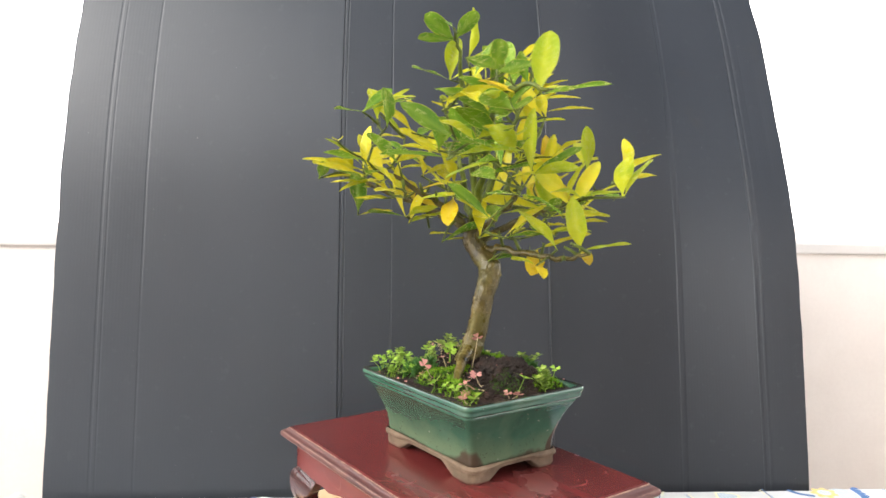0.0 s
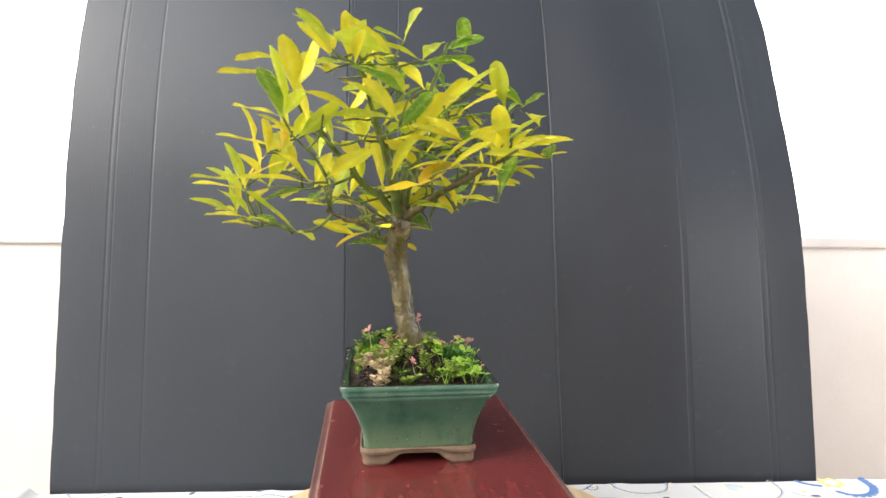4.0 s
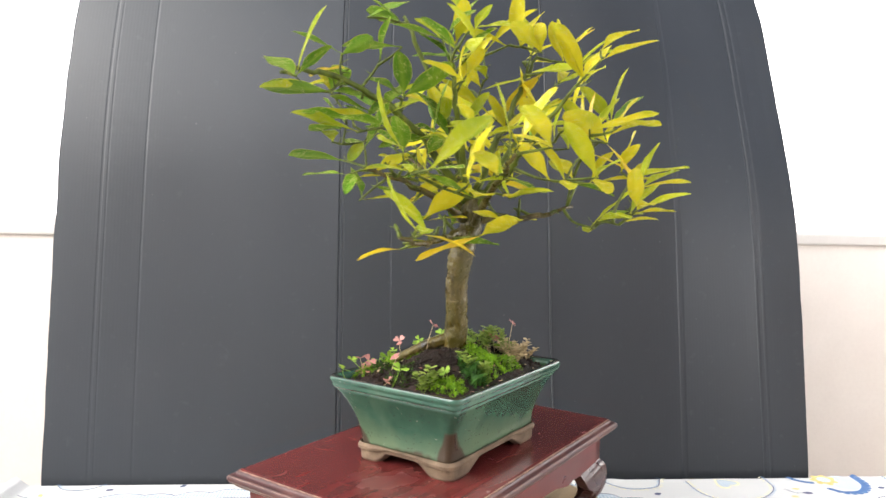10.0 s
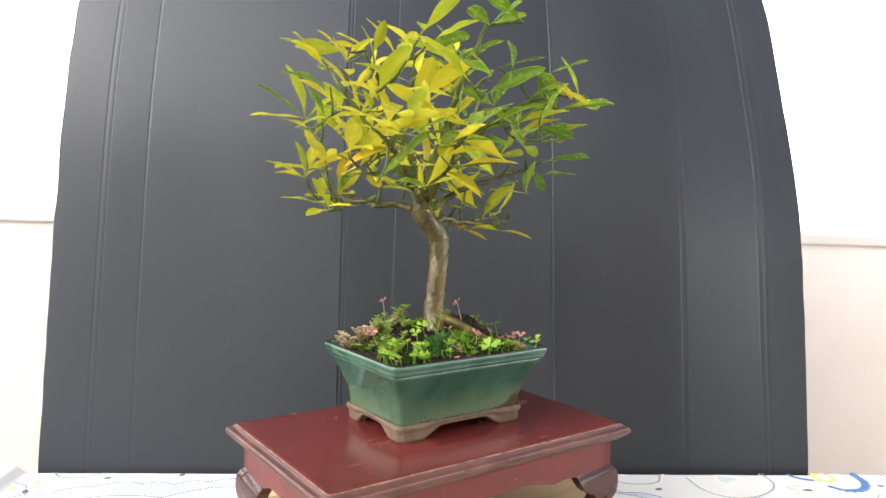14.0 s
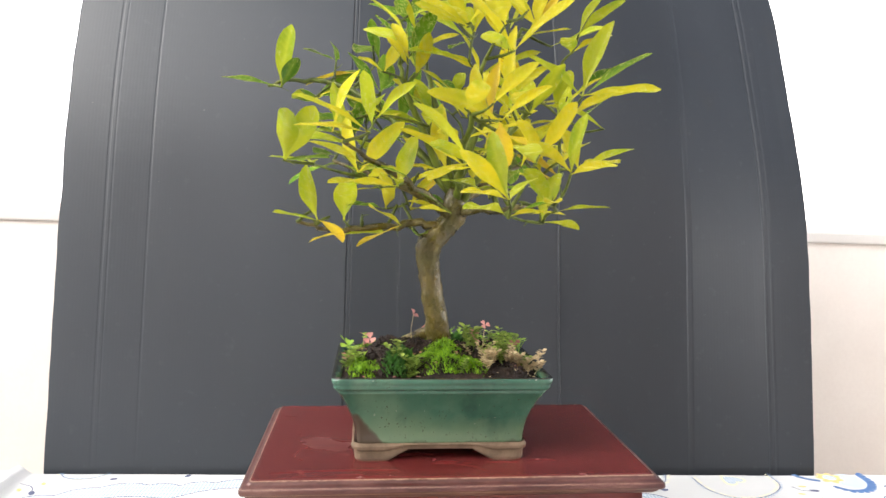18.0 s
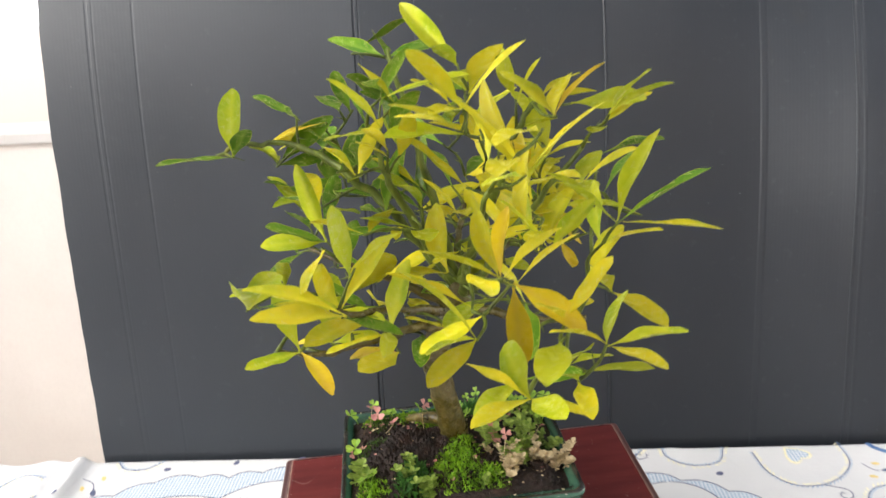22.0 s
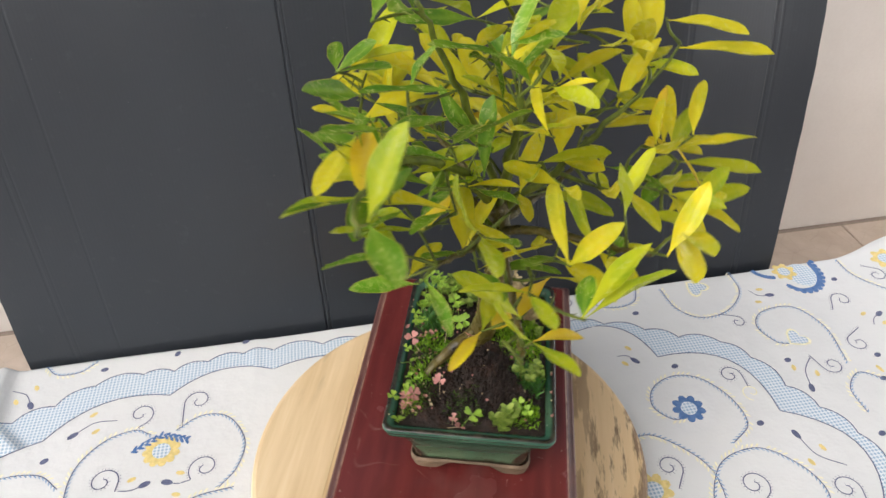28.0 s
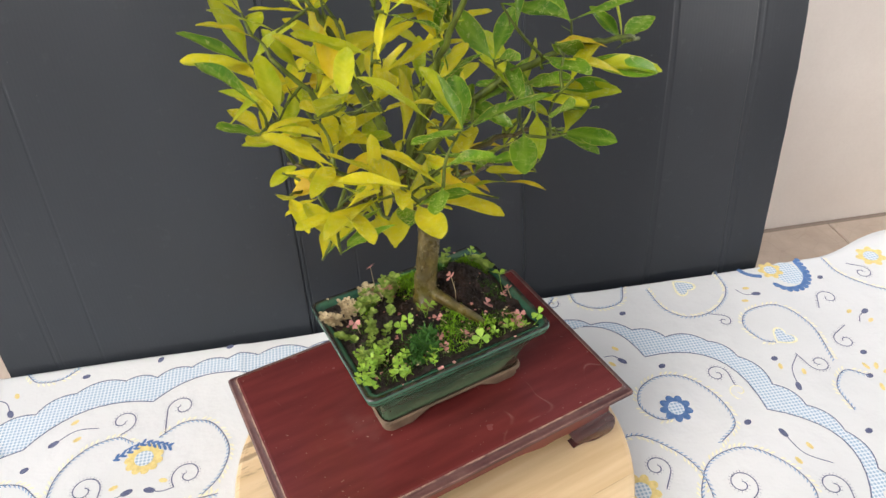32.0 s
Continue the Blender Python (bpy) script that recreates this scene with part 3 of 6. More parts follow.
class Print:
    """Flat printed shapes of one ink, lying just on the fabric."""

    def __init__(self, index):
        self.index = index

    def at(self, x, y, lift=0.0005):
        return (x, y, cloth_z(x, y) + lift)

    def face(self, *corners):
        MOTIF["f"].append(corners)
        MOTIF["m"].append(self.index)

    def ribbon(self, pts, w):
        n = len(pts)
        b = len(MOTIF["v"])
        for i, p in enumerate(pts):
            q0, q1 = pts[max(0, i - 1)], pts[min(n - 1, i + 1)]
            dx, dy = q1[0] - q0[0], q1[1] - q0[1]
            s = math.hypot(dx, dy) or 1
            ww = w * (0.6 if i in (0, n - 1) else 1) / 2
            MOTIF["v"] += [self.at(p[0] - dy / s * ww, p[1] + dx / s * ww), self.at(p[0] + dy / s * ww, p[1] - dx / s * ww)]
        for i in range(n - 1):
            self.face(b + 2 * i + 1, b + 2 * i + 3, b + 2 * i + 2, b + 2 * i)

    def blob(self, x, y, a, b, turn=0.0, n=12, lift=0.0005):
        c, s = math.cos(turn), math.sin(turn)
        k = len(MOTIF["v"])
        for i in range(n):
            t = 2 * math.pi * i / n
            u, w = a * math.cos(t), b * math.sin(t)
            MOTIF["v"].append(self.at(x + c * u - s * w, y + s * u + c * w, lift))
        MOTIF["v"].append(self.at(x, y, lift))
        for i in range(n):
            self.face(k + i, k + (i + 1) % n, k + n)


navy, blue, pblue, yel, pyel, dots = (Print(i) for i in range(6))


def flat(pts, n=10):
    return [(p.x, p.y) for p in catmull([(x, y, 0) for x, y in pts], n)]


def walk_along(pts, step):
    acc, out = 0.0, []
    for a, b in zip(pts, pts[1:]):
        s = math.hypot(b[0] - a[0], b[1] - a[1])
        while acc <= s and s > 0:
            t = acc / s
            out.append((a[0] + (b[0] - a[0]) * t, a[1] + (b[1] - a[1]) * t, math.atan2(b[1] - a[1], b[0] - a[0])))
            acc += step
        acc -= s
    return out


def vine(*pts, out=1):
    """A stem with blue leaflets on its inner and yellow ones on its outer side."""
    c = flat(pts)
    navy.ribbon(c, 0.0015)
    for i, (x, y, a) in enumerate(walk_along(c, 0.0070)):
        b = a + out * radians(38)
        pblue.blob(x + 0.0030 * math.cos(b) , y + 0.0030 * math.sin(b), 0.0042, 0.0010, b, 6)
        b = a - out * radians(42)
        if i % 5 != 3:
            pyel.blob(x + 0.0062 * math.cos(b), y + 0.0062 * math.sin(b), 0.0042, 0.0014, b, 6)
    done("printed_vine")


def curl(x, y, r, start, turns, hand=1, tail=None, print_to=None, tick=True):
    """A spiral tendril with fine hairs on its outside, from its eye outwards."""
    to = print_to or navy
    pts = []
    turns *= 0.82
    n = int(20 * turns)
    begin = radians(start)
    if tail:
        # the outer end leaves along the line to the tail
        far = max(math.hypot(tail[0] - x, tail[1] - y), 1.05 * r)
        begin = math.atan2(tail[1] - y, tail[0] - x) - hand * math.acos(r / far) - hand * 2 * math.pi * turns
    for i in range(n + 1):
        t = i / n
        a = begin + hand * 2 * math.pi * turns * t
        q = r * (0.16 + 0.84 * t)
        pts.append((x + q * math.cos(a), y + q * math.sin(a)))
    if tail:
        pts = pts[:-1] + flat([pts[-1], ((pts[-1][0] + tail[0]) / 2, (pts[-1][1] + tail[1]) / 2), tail], 5)
    to.ribbon(pts, 0.0016)
    if tick:
        for px, py, a in walk_along(pts, 0.0042):
            b = a - hand * radians(80)
            to.ribbon([(px, py), (px + 0.0042 * math.cos(b), py + 0.0042 * math.sin(b))], 0.0008)
    done("printed_tendril")


def dot(x, y, turn=20):
    navy.blob(x, y, 0.0062, 0.0044, radians(turn), 10)
    done("printed_dot")


def tadpole(x0, y0, x1, y1, bow=0.012):
    """A thin stem that ends in a bud at (x1, y1), with pale drops beside it."""
    mx, my = (x0 + x1) / 2, (y0 + y1) / 2
    dx, dy = x1 - x0, y1 - y0
    s = math.hypot(dx, dy)
    nx, ny = -dy / s, dx / s
    navy.ribbon(flat([(x0, y0), (mx + nx * bow, my + ny * bow), (x1, y1)], 6), 0.0015)
    a = math.atan2(dy - 2 * bow * ny, dx - 2 * bow * nx)
    navy.blob(x1, y1, 0.0085, 0.0045, a, 10)
    for q in (-1, 1):
        yel.blob(mx + nx * (bow + q * 0.017), my + ny * (bow + q * 0.017), 0.0065, 0.0035, a, 8)
    done("printed_bud")


def flower(x, y, r, ring, petals=9, turn=0.3):
    for i in range(petals):
        a = turn + 2 * math.pi * i / petals
        ring.blob(x + 0.74 * r * math.cos(a), y + 0.74 * r * math.sin(a), 0.30 * r, 0.25 * r, a, 9, 0.0006)
    ring.blob(x, y, 0.78 * r, 0.78 * r, 0, 22, 0.0008)
    dots.blob(x, y, 0.5 * r, 0.5 * r, 0, 18, 0.0012)
    done("printed_flower")


def heart(x, y, r, turn):
    c, s = math.cos(radians(turn)), math.sin(radians(turn))
    for to, q, lift in ((pyel, 1.0, 0.0006), (dots, 0.8, 0.0010)):
        k = len(MOTIF["v"])
        for i in range(20):
            t = 2 * math.pi * i / 20
            u, w = 0.95 * math.sin(t) ** 3, 0.8 * math.cos(t) - 0.3 * math.cos(2 * t) - 0.12 * math.cos(3 * t)
            MOTIF["v"].append(to.at(x + q * r * (c * u - s * w), y + q * r * (s * u + c * w), lift))
        MOTIF["v"].append(to.at(x, y, lift))
        for i in range(20):
            to.face(k + (i + 1) % 20, k + i, k + 20)
    done("printed_heart")


def scallops(cusps, bulge, n=10):
    out = []
    for (x0, y0), (x1, y1) in zip(cusps, cusps[1:]):
        dx, dy = x1 - x0, y1 - y0
        for k in range(n):
            t = k / n
            h = bulge * 4 * t * (1 - t) * math.hypot(dx, dy)
            s = math.hypot(dx, dy)
            out.append((x0 + dx * t - dy / s * h, y0 + dy * t + dx / s * h))
    out.append(cusps[-1])
    return out


def resample(pts, n):
    d = [0.0]
    for a, b in zip(pts, pts[1:]):
        d.append(d[-1] + math.hypot(b[0] - a[0], b[1] - a[1]))
    q = np.linspace(0, d[-1], n)
    return list(zip(np.interp(q, d, [p[0] for p in pts]), np.interp(q, d, [p[1] for p in pts])))


def garland(outer, inner, arch=0.13):
    """The scalloped band that runs round the middle of the cloth."""
    o, i = scallops(outer, 0.17), scallops(inner, arch)
    navy.ribbon(o, 0.0019)
    navy.ribbon(i, 0.0019)
    n = 160
    a, b = resample(o, n), resample(i, n)
    for k in range(n - 1):
        j = len(MOTIF["v"])
        MOTIF["v"] += [dots.at(*a[k], 0.00025), dots.at(*a[k + 1], 0.00025), dots.at(*b[k + 1], 0.00025), dots.at(*b[k], 0.00025)]
        dots.face(j + 3, j + 2, j + 1, j)
    done("printed_band")


garland([(-0.70, -0.16), (-0.72, -0.09), (-0.715, 0.0), (-0.72, 0.075), (-0.711, 0.139), (-0.663, 0.196), (-0.623, 0.210),
         (-0.567, 0.231), (-0.515, 0.262), (-0.444, 0.273), (-0.396, 0.270), (-0.344, 0.281), (-0.289, 0.288), (-0.240, 0.286)],
        [(-0.66, -0.15), (-0.702, 0.027), (-0.569, 0.168), (-0.397, 0.222), (-0.240, 0.244)], 0.17)
garland([(-0.240, 0.286), (-0.16, 0.284), (-0.08, 0.275), (0.0, 0.272), (0.08, 0.266), (0.16, 0.262), (0.24, 0.252)],
        [(-0.240, 0.244), (-0.07, 0.225), (0.10, 0.222), (0.24, 0.225)])
garland([(0.24, 0.252), (0.31, 0.237), (0.372, 0.212), (0.419, 0.185), (0.482, 0.162), (0.512, 0.122), (0.535, 0.059), (0.562, 0.013),
         (0.588, -0.040), (0.593, -0.104), (0.59, -0.17), (0.57, -0.24)],
        [(0.24, 0.225), (0.368, 0.151), (0.501, 0.017), (0.550, -0.150), (0.52, -0.24)], 0.30)

# right of the stand
flower(0.371, 0.046, 0.024, blue)
vine((0.360, 0.030), (0.338, 0.034), (0.321, 0.062), (0.336, 0.094), (0.375, 0.109), (0.415, 0.095), (0.442, 0.052), (0.443, 0.005), (0.408, -0.022), out=-1)
dot(0.386, 0.127), dot(0.461, 0.002), dot(0.567, 0.106), dot(0.712, 0.089), dot(0.754, 0.266), dot(0.621, -0.047)
tadpole(0.305, 0.165, 0.330, 0.151, 0.006), tadpole(0.540, -0.085, 0.501, -0.025, 0.012), tadpole(0.590, 0.269, 0.620, 0.251, -0.008)
vine((0.578, 0.322), (0.573, 0.270), (0.530, 0.229), (0.477, 0.221), (0.445, 0.250), (0.438, 0.302), out=1)
heart(0.502, 0.292, 0.024, -150)
curl(0.532, 0.200, 0.013, 200, 1.3, 1, (0.512, 0.222))
vine((0.589, 0.138), (0.570, 0.147), (0.558, 0.185), (0.585, 0.215), (0.642, 0.216), (0.668, 0.160), (0.657, 0.086), out=-1)
heart(0.608, 0.147, 0.022, -60)
curl(0.630, 0.084, 0.018, 30, 1.5, -1, (0.606, 0.110))
tadpole(0.606, 0.106, 0.572, 0.048, -0.008)
curl(0.462, 0.094, 0.018, 150, 1.5, -1, (0.478, 0.068))
curl(0.478, 0.057, 0.016, 200, 1.4, 1, None, pyel, False)
vine((0.265, 0.012), (0.300, 0.012), (0.340, -0.025), (0.357, -0.061), (0.352, -0.110), (0.33, -0.15), out=1)
flower(0.266, -0.071, 0.026, yel)
curl(0.301, -0.041, 0.019, 120, 1.5, -1, (0.300, -0.075))
vine((0.330, -0.130), (0.345, -0.085), (0.380, -0.045), (0.438, -0.037), (0.480, -0.075), (0.490, -0.12), (0.46, -0.16), out=-1)
curl(0.401, -0.088, 0.022, 120, 1.6, -1, (0.390, -0.12))
curl(0.518, -0.116, 0.020, 130, 1.5, -1, (0.53, -0.15))
vine((0.625, -0.01), (0.628, 0.035), (0.66, 0.062), (0.689, 0.045), out=-1)
for k in range(6):
    a = radians(100 - 42 * k)
    yel.blob(0.701 + 0.022 * math.cos(a), 0.041 + 0.022 * math.sin(a), 0.008, 0.0034, a, 8)
done("printed_petals")
dot(0.690, 0.044)
curl(0.735, 0.215, 0.018, 300, 1.3, 1, (0.705, 0.195)), curl(0.700, 0.118, 0.018, 60, 1.4, -1, (0.722, 0.150))
vine((0.790, 0.315), (0.795, 0.270), (0.830, 0.225), (0.880, 0.195), (0.94, 0.18), out=-1)
flower(0.876, 0.296, 0.026, yel, 7), curl(0.835, 0.262, 0.017, 320, 1.4, 1, (0.822, 0.290))
blue.ribbon(flat([(0.622, 0.318), (0.628, 0.306), (0.640, 0.296), (0.655, 0.291)], 6), 0.009)
blue.ribbon(flat([(0.664, 0.270), (0.682, 0.252), (0.712, 0.254), (0.733, 0.280), (0.735, 0.318)], 6), 0.009)
for px, py, a in walk_along(flat([(0.668, 0.263), (0.684, 0.247), (0.714, 0.249), (0.738, 0.278), (0.741, 0.318)], 6), 0.011):
    blue.blob(px, py, 0.0055, 0.0055, 0, 8, 0.0006)
dots.blob(0.705, 0.289, 0.026, 0.030, 0, 16, 0.0004)
done("printed_arch")
flower(0.678, 0.303, 0.022, yel, 7)
tadpole(0.750, 0.15, 0.775, 0.172, 0.004), dot(0.83, 0.12), curl(0.80, 0.02, 0.03, 40, 1.5, 1, (0.80, -0.03))
vine((0.72, -0.10), (0.76, -0.04), (0.83, -0.03), (0.88, -0.08), out=-1)
flower(0.82, -0.12, 0.024, blue), flower(0.93, 0.06, 0.026, yel)
# behind the stand, by its far right corner
vine((0.300, 0.318), (0.305, 0.290), (0.340, 0.272), (0.380, 0.280), (0.398, 0.315), out=1)
vine((0.17, 0.316), (0.2, 0.295), (0.245, 0.292), (0.27, 0.315), out=1)
dot(0.372, 0.252), curl(0.262, 0.300, 0.012, 0, 1.3, 1)

# left of the stand
flower(-0.396, 0.118, 0.026, yel, 11)
blue.ribbon(flat([(-0.436, 0.122), (-0.420, 0.140), (-0.400, 0.147)], 5), 0.0022), blue.ribbon(flat([(-0.360, 0.132), (-0.376, 0.142), (-0.392, 0.146)], 5), 0.0022)
for i in range(5):
    for s in (-1, 1):
        blue.blob(-0.434 + 0.0085 * i, 0.126 + 0.0048 * i + s * 0.003, 0.0058, 0.0022, 0.5 + s * 0.7, 7, 0.0007)
        blue.blob(-0.362 - 0.0075 * i, 0.132 + 0.0030 * i + s * 0.003, 0.0058, 0.0022, 2.7 + s * 0.7, 7, 0.0007)
done("printed_sprig")
vine((-0.495, 0.028), (-0.515, 0.055), (-0.512, 0.110), (-0.480, 0.150), (-0.440, 0.163), (-0.415, 0.150), out=-1)
vine((-0.380, 0.152), (-0.345, 0.172), (-0.305, 0.162), (-0.279, 0.115), (-0.288, 0.070), (-0.312, 0.042), out=-1)
curl(-0.436, 0.192, 0.021, 230, 1.4, -1, (-0.440, 0.165)), curl(-0.352, 0.202, 0.021, 300, 1.4, 1, (-0.372, 0.158))
curl(-0.333, 0.079, 0.022, 300, 1.5, 1, (-0.350, 0.062)), curl(-0.470, 0.081, 0.022, 240, 1.5, -1, (-0.450, 0.062))
tadpole(-0.350, 0.062, -0.382, 0.064, 0.004), tadpole(-0.446, 0.062, -0.412, 0.066, -0.004)
dot(-0.558, 0.131, 30), dot(-0.507, 0.295, 10), dot(-0.395, 0.308, 60), dot(-0.286, 0.314, 10), dot(-0.684, 0.049, 20), dot(-0.660, 0.228), dot(-0.343, -0.009, 30), dot(-0.414, -0.033, 40)
tadpole(-0.468, 0.186, -0.528, 0.169, -0.010), tadpole(-0.640, 0.275, -0.605, 0.240, 0.008), tadpole(-0.855, 0.25, -0.819, 0.274, -0.008)
vine((-0.60, 0.318), (-0.58, 0.298), (-0.545, 0.297), (-0.52, 0.316), out=1)
flower(-0.602, 0.045, 0.026, blue)
vine((-0.584, 0.022), (-0.600, -0.010), (-0.640, -0.002), (-0.665, 0.040), (-0.650, 0.090), (-0.612, 0.112), (-0.560, 0.108), (-0.529, 0.081), out=-1)
vine((-0.55, -0.085), (-0.553, -0.058), (-0.529, 0.011), (-0.465, 0.033), (-0.413, 0.014), (-0.400, -0.010), out=-1)
vine((-0.395, -0.085), (-0.397, -0.040), (-0.377, 0.012), (-0.340, 0.034), (-0.290, 0.040), out=-1)
flower(-0.469, -0.050, 0.026, yel), flower(-0.315, -0.046, 0.026, yel)
curl(-0.492, -0.010, 0.021, 260, 1.4, -1, (-0.468, -0.028)), curl(-0.285, -0.012, 0.018, 260, 1.4, 1)
vine((-0.665, -0.10), (-0.68, -0.04), (-0.63, -0.012), (-0.580, -0.030), (-0.57, -0.06), out=-1), curl(-0.62, -0.06, 0.02, 90, 1.5, 1)
vine((-0.690, 0.230), (-0.705, 0.212), (-0.745, 0.208), (-0.777, 0.241), (-0.750, 0.282), (-0.70, 0.270), out=1)
curl(-0.735, 0.172, 0.018, 120, 1.4, 1, (-0.775, 0.165))
vine((-0.86, 0.10), (-0.815, 0.15), (-0.80, 0.21), (-0.83, 0.25), out=-1)
flower(-0.868, 0.315, 0.026, yel, 7), curl(-0.875, 0.18, 0.02, 200, 1.4, 1)
blue.ribbon(flat([(-0.90, 0.27), (-0.87, 0.262), (-0.845, 0.278)], 6), 0.008)
dots.blob(-0.875, 0.285, 0.03, 0.02, 0, 14, 0.0004)
done("printed_arch")
flower(-0.80, 0.02, 0.026, blue), curl(-0.80, 0.09, 0.024, 90, 1.5, 1), vine((-0.87, -0.02), (-0.85, 0.05), (-0.79, 0.075), (-0.75, 0.03), out=-1)


# ---- the dark board behind ----
def board_y(x, z):
    y = 0.3295 + (0.125 * z + 0.05 * z * z if z > 0 else 0.0) + ((0.26 + 0.16 * smoothstep(-0.4, 0.5, x)) * (z - 0.5) ** 2 if z > 0.5 else 0.0)
    # folded along its creases
    y += 0.036 * smoothstep(0.36, 0.72, z) * smoothstep(0.30, 0.66, x)
    k = np.interp(x, BOARD_X, BOARD_BEND)
    return y + k * smoothstep(-0.05, 0.25, z)


BOARD_X = [-0.632, -0.558, -0.487, -0.147, 0.222, 0.449, 0.591, 0.668]
BOARD_BEND = [0.002, 0.002, 0.003, 0.000, 0.030, 0.000, 0.008, 0.002]


def dark_board():
    ob = empty("backdrop_board", "tall dark grey folded cardboard sheet with vertical creases", "cardboard")
    score = {-0.558: (0.0030, 0.0006), -0.549: (0.0020, 0.0003), -0.487: (0.0026, 0.0005), -0.151: (0.0022, 0.0040), -0.144: (0.0018, 0.0024), -0.062: (0.002, 0.0008),
             0.222: (0.0022, -0.0048), 0.449: (0.006, 0.0022), 0.591: (0.003, 0.0016), 0.602: (0.003, 0.0012)}
    xs = set(np.linspace(-0.632, 0.668, 53))
    for c, (w, _) in score.items():
        xs |= {c - w, c - w * 0.5, c, c + w * 0.5, c + w}
    xs = sorted(xs)
    zs = [FLOOR, -0.4, -0.1] + list(np.linspace(-0.03, 1.32, 70))

    def front(x, z):
        y = board_y(x, z)
        for c, (w, h) in score.items():
            q = abs(x - c) / w
            if q < 1:
                y += 0.6 * h * (1 - q * q)
        y += 0.0012 * noise.noise((x * 6, z * 2.2, 4.0))
        if x > 0.44:
            y += 0.004 * noise.noise((x * 9, z * 4, 7.0)) * smoothstep(0.0, 0.3, z)
        return y

    verts, faces = [], []
    nx, nz = len(xs), len(zs)
    for side in (0, 1):
        for z in zs:
            for x in xs:
                edge = 0.0025 * noise.noise((z * 14, x * 3, 1.0)) if x in (xs[0], xs[-1]) else 0.0
                verts.append((x + edge, front(x, z) + side * 0.006, z))
    s = nx * nz
    for j in range(nz - 1):
        for i in range(nx - 1):
            a = j * nx + i
            faces.append((a, a + 1, a + nx + 1, a + nx))
            faces.append((s + a, s + a + nx, s + a + nx + 1, s + a + 1))
        for i in (0, nx - 1):
            a = j * nx + i
            q = (a, a + nx, s + a + nx, s + a)
            faces.append(q if i == 0 else q[::-1])
    for j in (0, nz - 1):
        for i in range(nx - 1):
            a = j * nx + i
            q = (a, s + a, s + a + 1, a + 1)
            faces.append(q if j == 0 else q[::-1])
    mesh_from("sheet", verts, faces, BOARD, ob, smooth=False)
    return ob


dark_board()


# ---- what turns: disc, stand, pot, soil, tree, plants ----
TURNING = []
DISC_TOP, STAND_TOP = 0.062, 0.1830


def turning(ob):
    TURNING.append(ob)
    return ob


swivel = empty("turntable_base", "low round dark swivel base under the wooden disc", "turntable")
bm = bmesh.new()
loft(bm, [[(r * math.cos(2 * math.pi * k / 40), r * math.sin(2 * math.pi * k / 40), z) for k in range(40)]
          for z, r in ((0.0035, 0.138), (0.006, 0.14), (0.020, 0.14), (0.024, 0.132), (0.0345, 0.13))])
part("plinth", bm, GREY_METAL, swivel)


def wooden_disc():
    ob = turning(empty("wooden_disc", "round pale pine disc with dark weathered streaks", "turntable"))
    # edge-glued boards cut to a round
    cuts = (-0.2556, -0.158, -0.052, 0.047, 0.149, 0.2556)
    for y0, y1 in zip(cuts, cuts[1:]):
        rings = []
        for z, r in ((0.0345, 0.245), (0.036, 0.252), (0.040, 0.2555), (0.057, 0.2555), (0.0605, 0.2535), (DISC_TOP, 0.249)):
            a, b = (math.asin(max(-0.9999, min(0.9999, (y + d) / r))) for y, d in ((y0, 0.0002), (y1, -0.0002)))
            arc = [a + (b - a) * k / 20 for k in range(21)]
            rings.append([(r * math.cos(t), r * math.sin(t), z) for t in arc] + [(-r * math.cos(t), r * math.sin(t), z) for t in reversed(arc)])
        bm = bmesh.new()
        loft(bm, rings)
        bmesh.ops.remove_doubles(bm, verts=bm.verts, dist=0.00002)
        part("plank", bm, PINE, ob)
    return ob


wooden_disc()

SC = Vector((-0.0042, -0.0189, 0))
SA, SB = 0.2118, 0.1325


